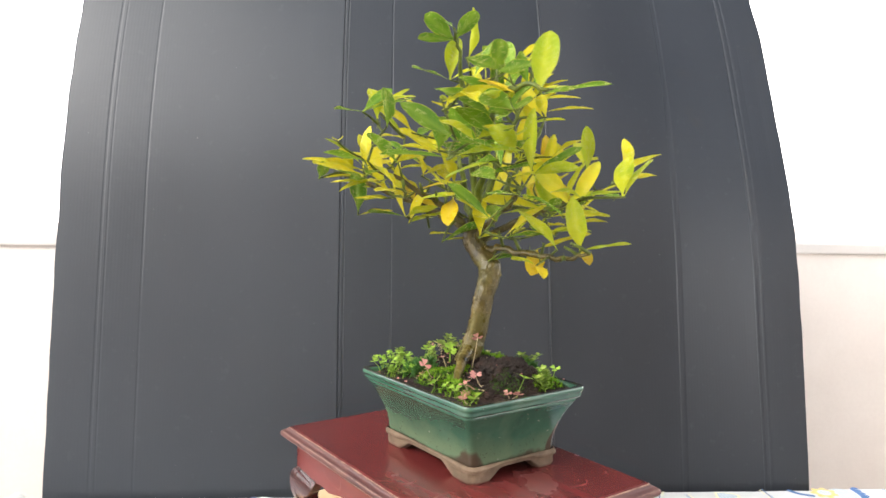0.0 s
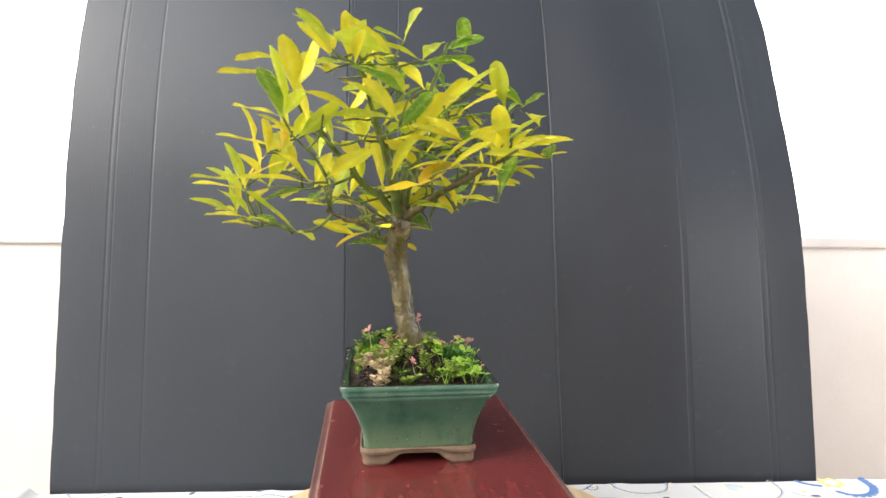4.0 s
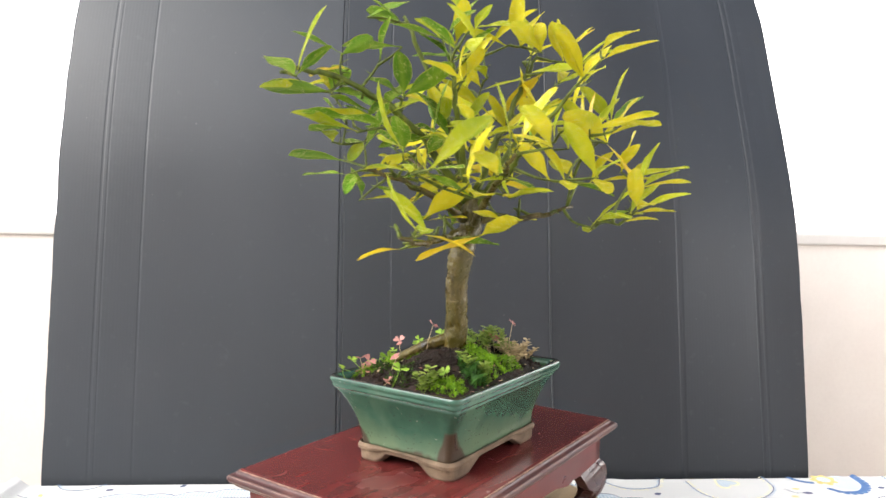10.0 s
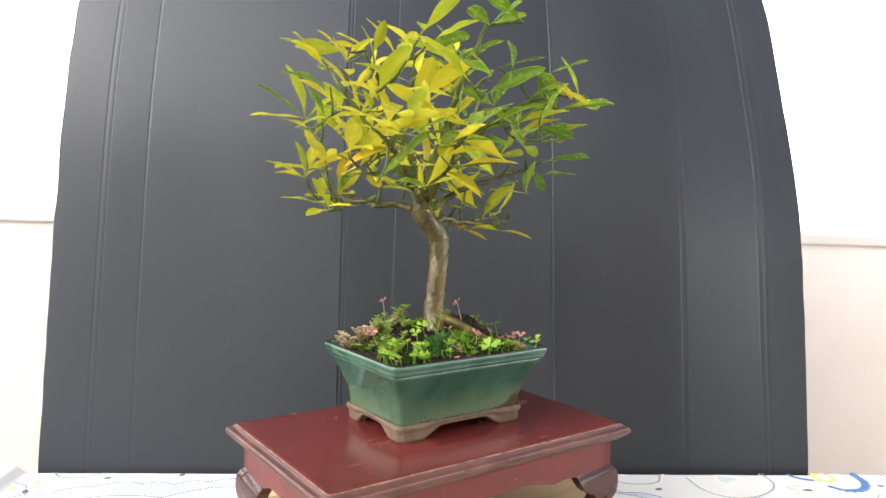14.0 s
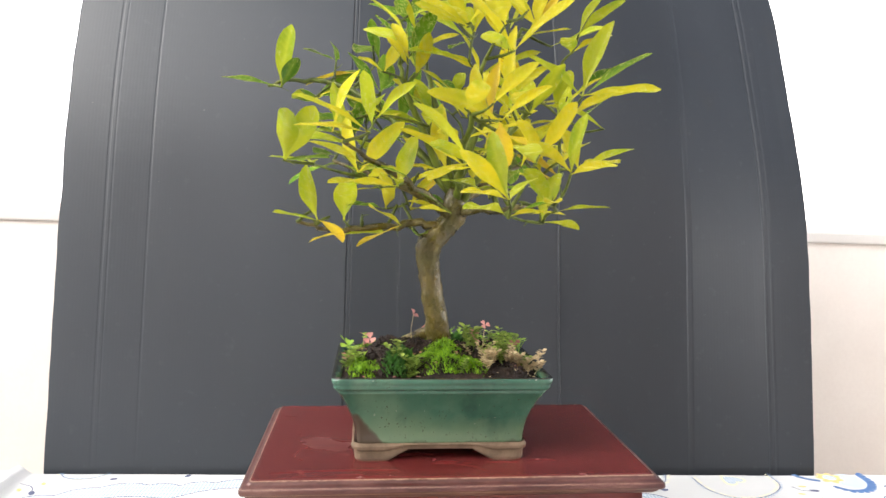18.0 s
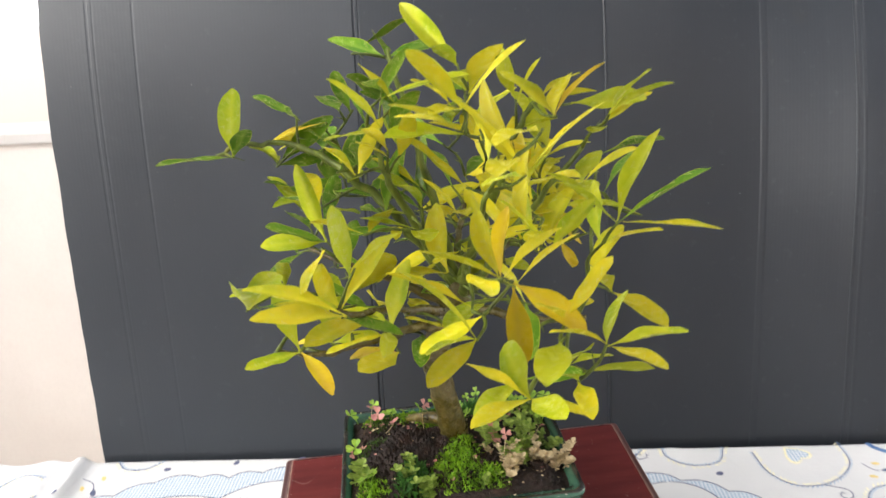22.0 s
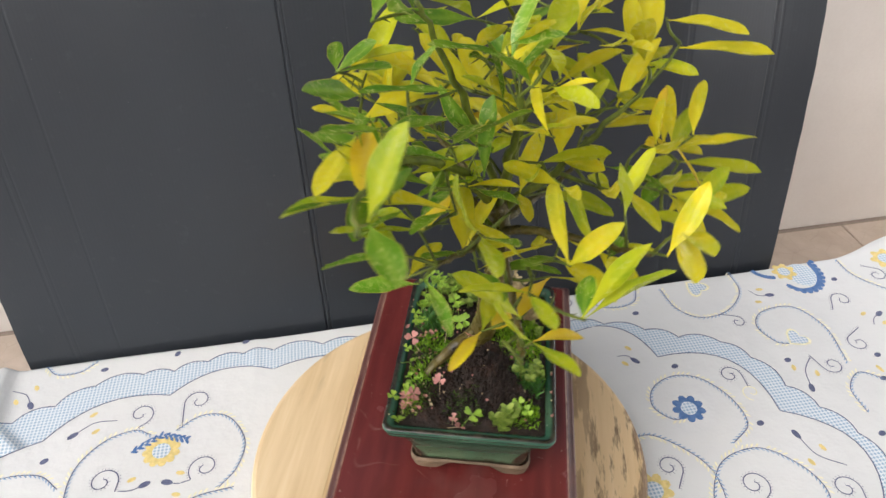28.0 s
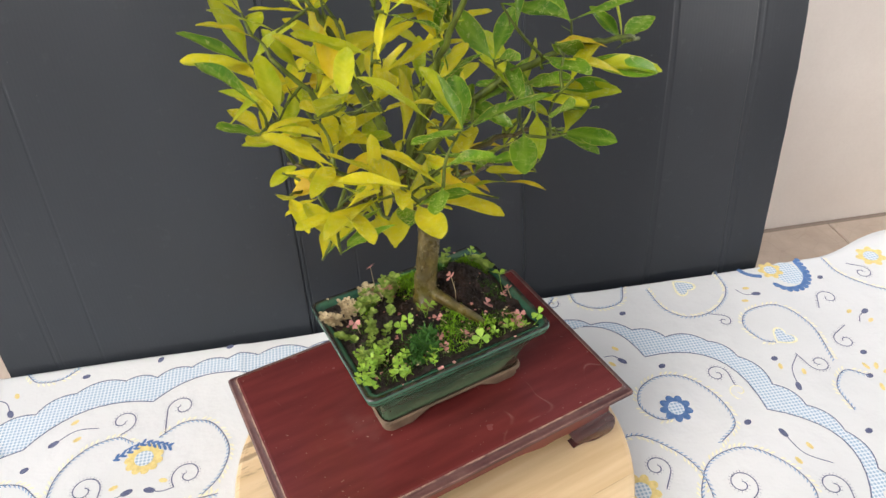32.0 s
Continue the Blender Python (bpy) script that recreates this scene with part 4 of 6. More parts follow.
def wooden_stand():
    ob = turning(empty("wooden_stand", "dark red lacquered low wooden stand with worn moulded edge", "plant stand"))
    # moulded top: flat panel, raised round-over, cove below
    prof = ((0.1630, -0.014), (0.1640, -0.0085), (0.1665, -0.0055), (0.1692, -0.0045), (0.1700, -0.0015), (0.1725, 0.0), (0.1755, -0.0002),
            (0.1776, -0.0022), (0.1784, -0.0048), (0.1794, -0.0066), (0.1812, -0.0078), (0.1823, -0.0100))
    bm = bmesh.new()
    loft(bm, [[(SC.x + x, SC.y + y, z) for x, y in rounded_rect(SA + d, SB + d, 0.004, 2)] for z, d in prof], (True, False))
    part("moulded_edge", bm, WORN, ob, "worn brown moulded edge", smooth=False)
    bm = bmesh.new()
    loft(bm, [[(SC.x + x, SC.y + y, z) for x, y in rounded_rect(SA + d, SB + d, 0.003, 2)]
              for z, d in ((0.170, -0.02), (0.1823, -0.0101), (STAND_TOP, -0.0125))])
    part("top_panel", bm, LACQ, ob, "glossy dark red top panel")
    # aprons with an arched lower edge
    for axis, half, off in (("x", SA - 0.018, SB - 0.018), ("y", SB - 0.018, SA - 0.018)):
        for s in (-1, 1):
            bm = bmesh.new()
            n = 24
            grid = []
            for i in range(n + 1):
                t = -1 + 2 * i / n
                q = abs(t)
                low = 0.132 - 0.012 * smoothstep(0.55, 0.8, q) - 0.008 * math.exp(-((q - 0.5) / 0.12) ** 2)
                col = []
                for d, z in ((0, 0.165), (0, low), (-0.012, low), (-0.012, 0.165)):
                    a, b = t * half, s * (off + d)
                    col.append(bm.verts.new((SC.x + (a if axis == "x" else b), SC.y + (b if axis == "x" else a), z)))
                grid.append(col)
            for a, b in zip(grid, grid[1:]):
                for k in range(4):
                    bm.faces.new((a[k], a[(k + 1) % 4], b[(k + 1) % 4], b[k]))
            bm.faces.new(grid[0]), bm.faces.new(list(reversed(grid[-1])))
            bmesh.ops.recalc_face_normals(bm, faces=bm.faces)
            part("apron", bm, LACQ_SIDE, ob, "brighter red lacquered apron")
    # scrolled corner legs: (out from the corner, height)
    outer = [(0.001, 0.140), (0.002, 0.131), (0.0085, 0.123), (0.0105, 0.110), (0.009, 0.094), (0.003, 0.080), (-0.006, 0.070), (-0.010, DISC_TOP)]
    inner = [(-0.058, 0.140), (-0.057, 0.128), (-0.054, 0.116), (-0.045, 0.105), (-0.030, 0.098), (-0.021, 0.087), (-0.024, 0.074), (-0.033, DISC_TOP)]
    for sx in (-1, 1):
        for sy in (-1, 1):
            bm = bmesh.new()
            cx, cy = SC.x + sx * (SA - 0.021), SC.y + sy * (SB - 0.021)
            for along_x in (True, False):
                cols = []
                for th in (0.0, -0.014):
                    o = [p for p in catmull([(a, 0, z) for a, z in outer], 3)]
                    i = [p for p in catmull([(a, 0, z) for a, z in inner], 3)]
                    row_o, row_i = [], []
                    for k in range(len(o)):
                        t = o[k].x + th
                        if along_x:
                            row_o.append(bm.verts.new((cx + sx * o[k].x, cy + sy * t, o[k].z)))
                            row_i.append(bm.verts.new((cx + sx * i[k].x, cy + sy * t, i[k].z)))
                        else:
                            row_o.append(bm.verts.new((cx + sx * t, cy + sy * o[k].x, o[k].z)))
                            row_i.append(bm.verts.new((cx + sx * t, cy + sy * i[k].x, i[k].z)))
                    cols.append((row_o, row_i))
                (o0, i0), (o1, i1) = cols
                for k in range(len(o0) - 1):
                    bm.faces.new((o0[k], o0[k + 1], i0[k + 1], i0[k]))
                    bm.faces.new((o1[k], i1[k], i1[k + 1], o1[k + 1]))
                    bm.faces.new((o0[k], o1[k], o1[k + 1], o0[k + 1]))
                    bm.faces.new((i0[k], i0[k + 1], i1[k + 1], i1[k]))
                bm.faces.new((o0[0], i0[0], i1[0], o1[0])), bm.faces.new((o0[-1], o1[-1], i1[-1], i0[-1]))
            bmesh.ops.recalc_face_normals(bm, faces=bm.faces)
            part("leg", bm, LACQ_LEG, ob, "dark glossy scrolled corner leg")
    return ob


wooden_stand()

PC = Vector((-0.0177, -0.0358, 0))
PR_A, PR_B = 0.1143, 0.0858
RIM_Z = 0.2768


def bonsai_pot():
    ob = turning(empty("bonsai_pot", "rectangular green glazed ceramic bonsai pot with bare clay feet", "pot"))

    def rings(profile, n=6):
        return [[(PC.x + x, PC.y + y, z) for x, y in rounded_rect(a, b, r, n)] for z, a, b, r in profile]

    bm = bmesh.new()
    body = []
    for i in range(13):
        t = i / 12
        w = t ** 1.9
        body.append((0.2020 + t * 0.0615, 0.0890 + (0.1098 - 0.0890) * w, 0.0605 + (0.0813 - 0.0605) * w, 0.008))
    loft(bm, rings(body + [(0.2645, 0.104, 0.075, 0.008), (0.25, 0.098, 0.068, 0.008), (0.215, 0.081, 0.049, 0.009)]), (False, True))
    part("body", bm, GLAZE, ob, "mottled green glazed flared body", smooth=True)
    bm = bmesh.new()
    lip = [(0.2625, -0.0060), (0.2640, -0.0026), (0.2672, -0.0014), (0.2690, -0.0020), (0.2704, -0.0006), (0.2728, 0.0), (0.2756, -0.0004), (RIM_Z, -0.0016),
           (0.2764, -0.0032), (0.2752, -0.0070), (0.2738, -0.0100), (0.2665, -0.0116)]
    loft(bm, rings([(z, PR_A + d, PR_B + d, 0.0095 if d > -0.005 else 0.007) for z, d in lip]), (False, False))
    part("rim", bm, RIM, ob, "dark green-black glazed rim", smooth=True)
    # clay band and arched feet
    bm = bmesh.new()
    a, b = 0.0900, 0.0620
    n = 12
    ring = []
    for x, y in rounded_rect(a, b, 0.010, 4):
        ring.append((x, y))
    dense = []
    for (x0, y0), (x1, y1) in zip(ring, ring[1:] + ring[:1]):
        m = 14 if math.hypot(x1 - x0, y1 - y0) > 0.03 else 1
        dense += [(x0 + (x1 - x0) * k / m, y0 + (y1 - y0) * k / m) for k in range(m)]

    def sole(x, y):
        u = abs(x) / a if abs(y) > b - 0.011 else abs(y) / b
        lo, hi = (0.36, 0.66) if abs(y) > b - 0.011 else (0.30, 0.62)
        return STAND_TOP + 0.0125 * (1 - smoothstep(lo, hi, u))

    levels = []
    for s, zf in ((0.985, 0.0), (1.0, 0.12), (1.0, 0.4), (1.004, 0.58), (1.03, 0.66), (1.034, 0.82), (1.012, 1.0)):
        levels.append([(PC.x + x * s, PC.y + y * s, sole(x, y) + (0.2026 - sole(x, y)) * zf) for x, y in dense])
    inner = [[(PC.x + x * s, PC.y + y * s * 0.985, z if z else sole(x, y)) for x, y in dense] for s, z in ((0.90, 0.0), (0.90, 0.2005))]
    loft(bm, list(reversed(levels)) + inner, (False, True))
    bmesh.ops.recalc_face_normals(bm, faces=bm.faces)
    part("foot", bm, CLAY, ob, "bare brown clay foot with arched cut-outs", smooth=False)
    return ob


bonsai_pot()

TRUNK = [(-0.0110, -0.0310, 0.272), (-0.0139, -0.0335, 0.285), (-0.0186, -0.0427, 0.315), (-0.0248, -0.0475, 0.345), (-0.0296, -0.0505, 0.375), (-0.0328, -0.0555, 0.395),
         (-0.0305, -0.0570, 0.409), (-0.0158, -0.0545, 0.425), (-0.0042, -0.0524, 0.440), (-0.0050, -0.0530, 0.456), (-0.0040, -0.0530, 0.470)]


def soil_z(x, y):
    """Height of the soil, mounded round the trunk."""
    u, w = (x - PC.x) / 0.1, (y - PC.y) / 0.072
    d = math.hypot(x + 0.018, y + 0.042)
    z = 0.2765 + 0.021 * math.exp(-(d / 0.058) ** 2) + 0.004 * noise.noise((x * 30, y * 30, 0)) + 0.003 * noise.noise((x * 80, y * 80, 3))
    lump = math.exp(-(((x + 0.075) / 0.026) ** 2 + ((y + 0.055) / 0.03) ** 2))
    z += 0.019 * lump * (1 + 0.35 * noise.noise((x * 90, y * 90, 9)))
    z += 0.012 * math.exp(-(((x - 0.035) / 0.022) ** 2 + ((y + 0.05) / 0.02) ** 2)) * (1 + 0.6 * noise.noise((x * 110, y * 110, 5)))
    return z - 0.007 * smoothstep(0.78, 1.02, max(abs(u), abs(w)))


def soil_bed():
    bm = bmesh.new()
    nx, ny = 70, 52
    g = []
    for j in range(ny + 1):
        row = []
        for i in range(nx + 1):
            x, y = PC.x - 0.1042 + 0.2084 * i / nx, PC.y - 0.0752 + 0.1504 * j / ny
            row.append(bm.verts.new((x, y, soil_z(x, y))))
        g.append(row)
    for j in range(ny):
        for i in range(nx):
            bm.faces.new((g[j][i], g[j][i + 1], g[j + 1][i + 1], g[j + 1][i]))
    ob = finish(bm, "soil", SOIL, None, True)
    turning(tagged(ob, "dark moist crumbly potting soil mounded in the pot", "soil", kind="stuff"))
    # crumbs
    rng = random.Random(11)
    verts, faces = [], []
    for _ in range(2600):
        if rng.random() < 0.45:
            x, y = rng.gauss(-0.075, 0.024), rng.gauss(-0.055, 0.026)
        else:
            x, y = PC.x + rng.uniform(-0.095, 0.095), PC.y + rng.uniform(-0.067, 0.067)
        if abs(x - PC.x) > 0.096 or abs(y - PC.y) > 0.069:
            continue
        r = rng.uniform(0.0010, 0.0030) if math.hypot(x + 0.07, y + 0.052) > 0.034 else rng.uniform(0.0010, 0.0040)
        k = len(verts)
        c = Vector((x, y, soil_z(x, y) + r * 0.4))
        for v in ((1, 0, 0), (-1, 0, 0), (0, 1, 0), (0, -1, 0), (0, 0, 1), (0, 0, -1)):
            verts.append(tuple(c + Vector(v) * r * rng.uniform(0.6, 1.3)))
        for a, b in ((0, 2), (2, 1), (1, 3), (3, 0)):
            faces += [(k + a, k + b, k + 4), (k + b, k + a, k + 5)]
    cr = mesh_from("soil_crumbs", verts, faces, SOIL, None, False)
    turning(tagged(cr, "loose dark soil crumbs", "soil", kind="stuff"))


soil_bed()


# ---- the tree ----
def leaf_mesh(name, width, droop, fold, wave, seed):
    """A blade one metre long, scaled where it is used; base at the origin, tip along +y."""
    rng = random.Random(seed)
    bm = bmesh.new()
    n, rows = 12, []
    for i in range(n + 1):
        t = i / n
        u = max(0.0, (t - 0.09) / 0.91)
        w = max(0.016, width * math.sqrt(max(0.0, 1 - (2 * u ** 1.08 - 1) ** 2)) * (0.5 + 0.5 * smoothstep(0, 0.42, u)) * 1.04)
        y, zc = t, -droop * t * t
        row = []
        for s in (-1, -0.955, -0.5, 0, 0.5, 0.955, 1):
            z = zc + fold * abs(s) * w + wave * math.sin(9 * t + 2 * s + seed) * abs(s) * w
            row.append(bm.verts.new((s * w + 0.02 * math.sin(3 * t + seed) * t, y, z)))
        rows.append(row)
    for a, b in zip(rows, rows[1:]):
        for k in range(6):
            bm.faces.new((a[k], a[k + 1], b[k + 1], b[k])).material_index = 2 if k in (0, 5) else 0
    bmesh.ops.solidify(bm, geom=bm.faces, thickness=0.006)
    bmesh.ops.recalc_face_normals(bm, faces=bm.faces)
    bm.normal_update()
    for f in bm.faces:
        if f.normal.z < 0:
            f.material_index = 1
    bmesh.ops.scale(bm, vec=(0.061, 0.061, 0.061), verts=bm.verts)
    me = bpy.data.meshes.new(name)
    bm.to_mesh(me)
    bm.free()
    me.polygons.foreach_set("use_smooth", [True] * len(me.polygons))
    return me


SHAPES = [(0.138, 0.18, 0.35, 0.1), (0.150, 0.10, 0.28, 0.12), (0.120, 0.26, 0.40, 0.1), (0.145, 0.05, 0.22, 0.15), (0.165, 0.18, 0.18, 0.08), (0.13, 0.12, 0.5, 0.2)]
LEAVES = {}
SKINS = {"y": (LEAF_Y, BELOW_Y, MARGIN), "m": (LEAF_M, BELOW_M, MARGIN), "g": (LEAF_G, BELOW_G, MARGIN), "o": (LEAF_O, BELOW_O, LEAF_O)}
for key, skin in SKINS.items():
    LEAVES[key] = []
    for i, sh in enumerate(SHAPES):
        me = leaf_mesh("leaf", *sh, i + 1)
        for mat in skin:
            me.materials.append(mat)
        LEAVES[key].append(me)

BOUGHS = {
    "leader": [(-0.002, -0.052, 0.452), (-0.016, -0.045, 0.51), (-0.028, -0.025, 0.575), (-0.042, -0.004, 0.635), (-0.050, 0.010, 0.672)],
    "low_left": [(-0.014, -0.055, 0.430), (-0.05, -0.062, 0.430), (-0.095, -0.072, 0.424), (-0.14, -0.080, 0.424), (-0.172, -0.080, 0.430)],
    "low_right": [(-0.003, -0.054, 0.444), (0.03, -0.085, 0.447), (0.060, -0.112, 0.452), (0.088, -0.135, 0.46)],
    "front": [(-0.001, -0.054, 0.455), (-0.004, -0.095, 0.495), (0.002, -0.135, 0.54), (0.006, -0.172, 0.585)],
    "right": [(-0.002, -0.054, 0.452), (0.03, -0.066, 0.50), (0.062, -0.080, 0.548), (0.094, -0.092, 0.59)],
    "back_right": [(-0.004, -0.050, 0.450), (0.03, -0.024, 0.472), (0.064, 0.008, 0.492), (0.098, 0.036, 0.508), (0.112, 0.05, 0.514)],
}
BOUGHS.update({
    "back": [(-0.006, -0.050, 0.452), (-0.002, -0.012, 0.48), (0.010, 0.030, 0.505), (0.026, 0.070, 0.524)],
    "far_left": [(-0.004, -0.051, 0.456), (-0.045, -0.034, 0.512), (-0.085, -0.012, 0.556), (-0.130, 0.014, 0.586), (-0.185, 0.030, 0.592), (-0.215, 0.024, 0.585)],
    "left": [(-0.008, -0.053, 0.442), (-0.055, -0.044, 0.466), (-0.100, -0.030, 0.484), (-0.140, -0.012, 0.496)],
    "front_left": [(-0.010, -0.057, 0.437), (-0.045, -0.096, 0.464), (-0.085, -0.138, 0.486), (-0.120, -0.172, 0.506)],
    "up_left": [(-0.004, -0.053, 0.458), (-0.040, -0.060, 0.525), (-0.062, -0.066, 0.575), (-0.070, -0.070, 0.61)],
    "up_right": [(-0.004, -0.054, 0.466), (0.020, -0.072, 0.54), (0.040, -0.092, 0.600), (0.052, -0.100, 0.632)],
})


def citrus_tree():
    rng = random.Random(42)
    ob = turning(empty("bonsai_tree", "small citrus bonsai with a bent trunk and yellowing green leaves", "bonsai tree"))
    pts = catmull(TRUNK, 6)
    n = len(pts)
    rad = [0.0160 - 0.0040 * smoothstep(0, 0.3, i / n) + 0.0018 * math.exp(-((i / n - 0.56) / 0.09) ** 2) + 0.0012 * math.exp(-((i / n - 0.78) / 0.05) ** 2) for i in range(n)]
    rad = [r * (1 - 0.4 * smoothstep(0.86, 1, i / n)) for i, r in enumerate(rad)]
    bm = bmesh.new()
    tube(bm, pts, rad, 16, 0.075, rng)
    part("trunk", bm, BARK, ob, "bent mossy olive-brown trunk", smooth=True)
    bm = bmesh.new()
    root = catmull([(-0.0175, -0.042, 0.314), (-0.026, -0.029, 0.308), (-0.036, -0.015, 0.302), (-0.046, -0.003, 0.295), (-0.055, 0.007, 0.289), (-0.064, 0.016, 0.280)], 5)
    tube(bm, root, [0.0080 - 0.0042 * i / len(root) for i in range(len(root))], 9, 0.07, rng)
    part("root", bm, BARK, ob, "pale surface root running down the mound", smooth=True)
    paths = {}
    for key, p in BOUGHS.items():
        c = catmull(p, 5)
        c = [q + Vector((rng.uniform(-1, 1), rng.uniform(-1, 1), rng.uniform(-1, 1))) * 0.0022 for q in c]
        paths[key] = c
        bm = bmesh.new()
        tube(bm, c, [0.0050 - 0.0032 * i / (len(c) - 1) for i in range(len(c))], 8, 0.1, rng)
        part("branch", bm, BARK if key in ("low_left", "low_right", "back_right", "front_left", "left", "back") else TWIG, ob, smooth=True)
    spots = [q for c in paths.values() for q in c[6:]] + [c[-1] for c in paths.values()]

    heart_p = Vector((-0.01, -0.05, 0.50))

    def put_leaf(stem, base, tip, key):
        """A leaf whose stalk leaves the twig at base and whose arched blade ends at tip."""
        d = tip - base
        i = rng.choice((1, 3, 3, 5)) if key == "g" else rng.randrange(len(SHAPES))
        droop = SHAPES[i][1]
        length = min(max(1.06 * d.length, 0.045), 0.072)
        d.normalize()
        out = Vector((base.x - heart_p.x, base.y - heart_p.y, 0))
        up = Vector((rng.gauss(0, 0.15), rng.gauss(0, 0.15), 1.0)) + out.normalized() * {"o": 0.5, "g": -0.4}.get(key, -0.3)
        if d.z > 0.75:
            # upright blades face along the tree's long side
            up = Vector((-0.5, 0.85, 0.2))
        side = d.cross(up).normalized()
        m = Matrix((side, d, side.cross(d))).transposed().to_4x4()
        size = length / (0.061 * math.sqrt(1 + droop * droop))
        wide = (1.02 if length > 0.05 else 1.12) * rng.uniform(0.88, 1.12)
        lf = new("leaf", LEAVES[key][i])
        lf.parent = stem
        lf.matrix_basis = Matrix.Translation(base) @ m @ Matrix.Rotation(math.atan(droop), 4, "X") @ Matrix.Rotation(rng.gauss(0, 0.2), 4, "Y") @ Matrix.Diagonal((size * wide, size, size, 1))
        return lf

    def sprig(node, *leaves):
        """A twig that ends at node and carries a leaf to each tip named (key, tip, key, tip, ...)."""
        node = Vector(node)
        # blades rise a little from the twig, but for the oldest
        rise = [tip[2] for key, tip in zip(leaves[::2], leaves[1::2]) if key != "o"]
        if rise:
            node.z = max(node.z - 0.022, min(node.z, min(rise) - 0.004))
        start = min(spots, key=lambda q: (q - node).length + 0.4 * max(0, (q - heart_p).length - (node - heart_p).length + 0.01) + 0.3 * max(0, q.z - node.z))
        gap = node - start
        if gap.length < 0.008:
            start = start - Vector((0, 0, 0.01))
            gap = node - start
        bow = Vector((rng.uniform(-1, 1), rng.uniform(-1, 1), rng.uniform(-0.8, 0.6))) * 0.12 * gap.length
        c = catmull([start, (start + node) / 2 + bow, node], 6)
        bm = bmesh.new()
        r0 = 0.0022 if gap.length > 0.05 else 0.0017
        tube(bm, c, [r0 - (r0 - 0.0010) * i / (len(c) - 1) for i in range(len(c))], 6, 0.06, rng)
        for i in (4, 8):
            if rng.random() < 0.6:
                a = c[i]
                b = a + Vector((rng.gauss(0, 1), rng.gauss(0, 1), rng.gauss(0.3, 1))).normalized() * rng.uniform(0.006, 0.012)
                tube(bm, [a, (a + b) / 2, b], [0.0008, 0.0006, 0.0002], 4)
        stem = part("twig", bm, TWIG, ob, smooth=True)
        spots.extend(c[6:])
        for key, tip in zip(leaves[::2], leaves[1::2]):
            tip = Vector(tip)
            put_leaf(stem, c[-1].lerp(c[-3], rng.uniform(0, 0.6)), tip, key)

    sprig((-0.006, -0.049, 0.485), "m", (0.046, -0.012, 0.468)), sprig((0.010, -0.016, 0.459), "g", (-0.035, -0.052, 0.458), "y", (-0.009, -0.062, 0.437))
    sprig((-0.041, -0.047, 0.435), "g", (-0.048, -0.111, 0.420)), sprig((-0.004, -0.023, 0.492), "o", (-0.042, 0.012, 0.460))
    sprig((-0.051, -0.025, 0.466), "y", (-0.039, -0.067, 0.447), "y", (-0.017, -0.051, 0.489))
    sprig((-0.016, -0.073, 0.505), "y", (-0.026, -0.091, 0.554), "y", (-0.062, -0.083, 0.490))
    sprig((-0.013, -0.102, 0.463), "y", (-0.045, -0.137, 0.447), "y", (-0.046, -0.092, 0.452)), sprig((0.014, -0.099, 0.484), "m", (-0.024, -0.154, 0.474))
    sprig((0.023, -0.033, 0.510), "y", (0.077, -0.065, 0.530), "o", (0.059, -0.022, 0.503))
    sprig((-0.082, -0.040, 0.449), "y", (-0.082, -0.101, 0.481), "g", (-0.119, -0.062, 0.449))
    sprig((-0.080, -0.027, 0.463), "y", (-0.016, -0.019, 0.489), "g", (-0.109, 0.003, 0.480))
    sprig((-0.034, -0.042, 0.535), "g", (-0.024, -0.005, 0.590), "g", (-0.060, -0.041, 0.558))
    sprig((0.045, 0.010, 0.459), "m", (0.060, -0.035, 0.466), "y", (0.036, -0.008, 0.499))
    sprig((-0.064, -0.104, 0.430), "o", (-0.109, -0.053, 0.404), "y", (-0.094, -0.158, 0.447))
    sprig((-0.056, -0.028, 0.525), "g", (-0.093, -0.070, 0.528), "y", (-0.060, -0.067, 0.520)), sprig((0.067, -0.065, 0.493), "y", (0.106, -0.041, 0.541))
    sprig((-0.007, -0.105, 0.526), "y", (0.059, -0.113, 0.535), "y", (-0.027, -0.134, 0.522))
    sprig((-0.038, -0.089, 0.532), "m", (-0.084, -0.080, 0.544), "m", (-0.036, -0.142, 0.542))
    sprig((0.040, 0.018, 0.484), "g", (0.091, 0.038, 0.472), "y", (0.022, 0.045, 0.540), "m", (-0.009, 0.007, 0.479))
    sprig((0.051, -0.065, 0.529), "y", (0.021, -0.012, 0.560), "m", (0.011, -0.045, 0.512)), sprig((0.012, 0.036, 0.498), "y", (-0.023, 0.094, 0.495))
    sprig((-0.084, -0.104, 0.490), "y", (-0.131, -0.150, 0.469), "g", (-0.122, -0.080, 0.489)), sprig((-0.102, -0.079, 0.478), "y", (-0.061, -0.025, 0.486))
    sprig((0.076, -0.028, 0.521), "y", (0.057, -0.072, 0.535), "y", (0.050, -0.009, 0.541))
    sprig((0.051, -0.042, 0.549), "y", (0.098, -0.009, 0.580), "y", (0.069, 0.005, 0.556)), sprig((-0.007, -0.155, 0.487), "y", (-0.066, -0.151, 0.521))
    sprig((0.067, 0.008, 0.514), "o", (0.110, -0.036, 0.489)), sprig((-0.066, -0.043, 0.555), "g", (-0.086, 0.011, 0.523), "g", (-0.047, -0.049, 0.593))
    sprig((0.026, -0.027, 0.563), "y", (0.035, 0.020, 0.607)), sprig((0.098, -0.031, 0.488), "y", (0.090, 0.016, 0.535), "o", (0.094, -0.066, 0.483))
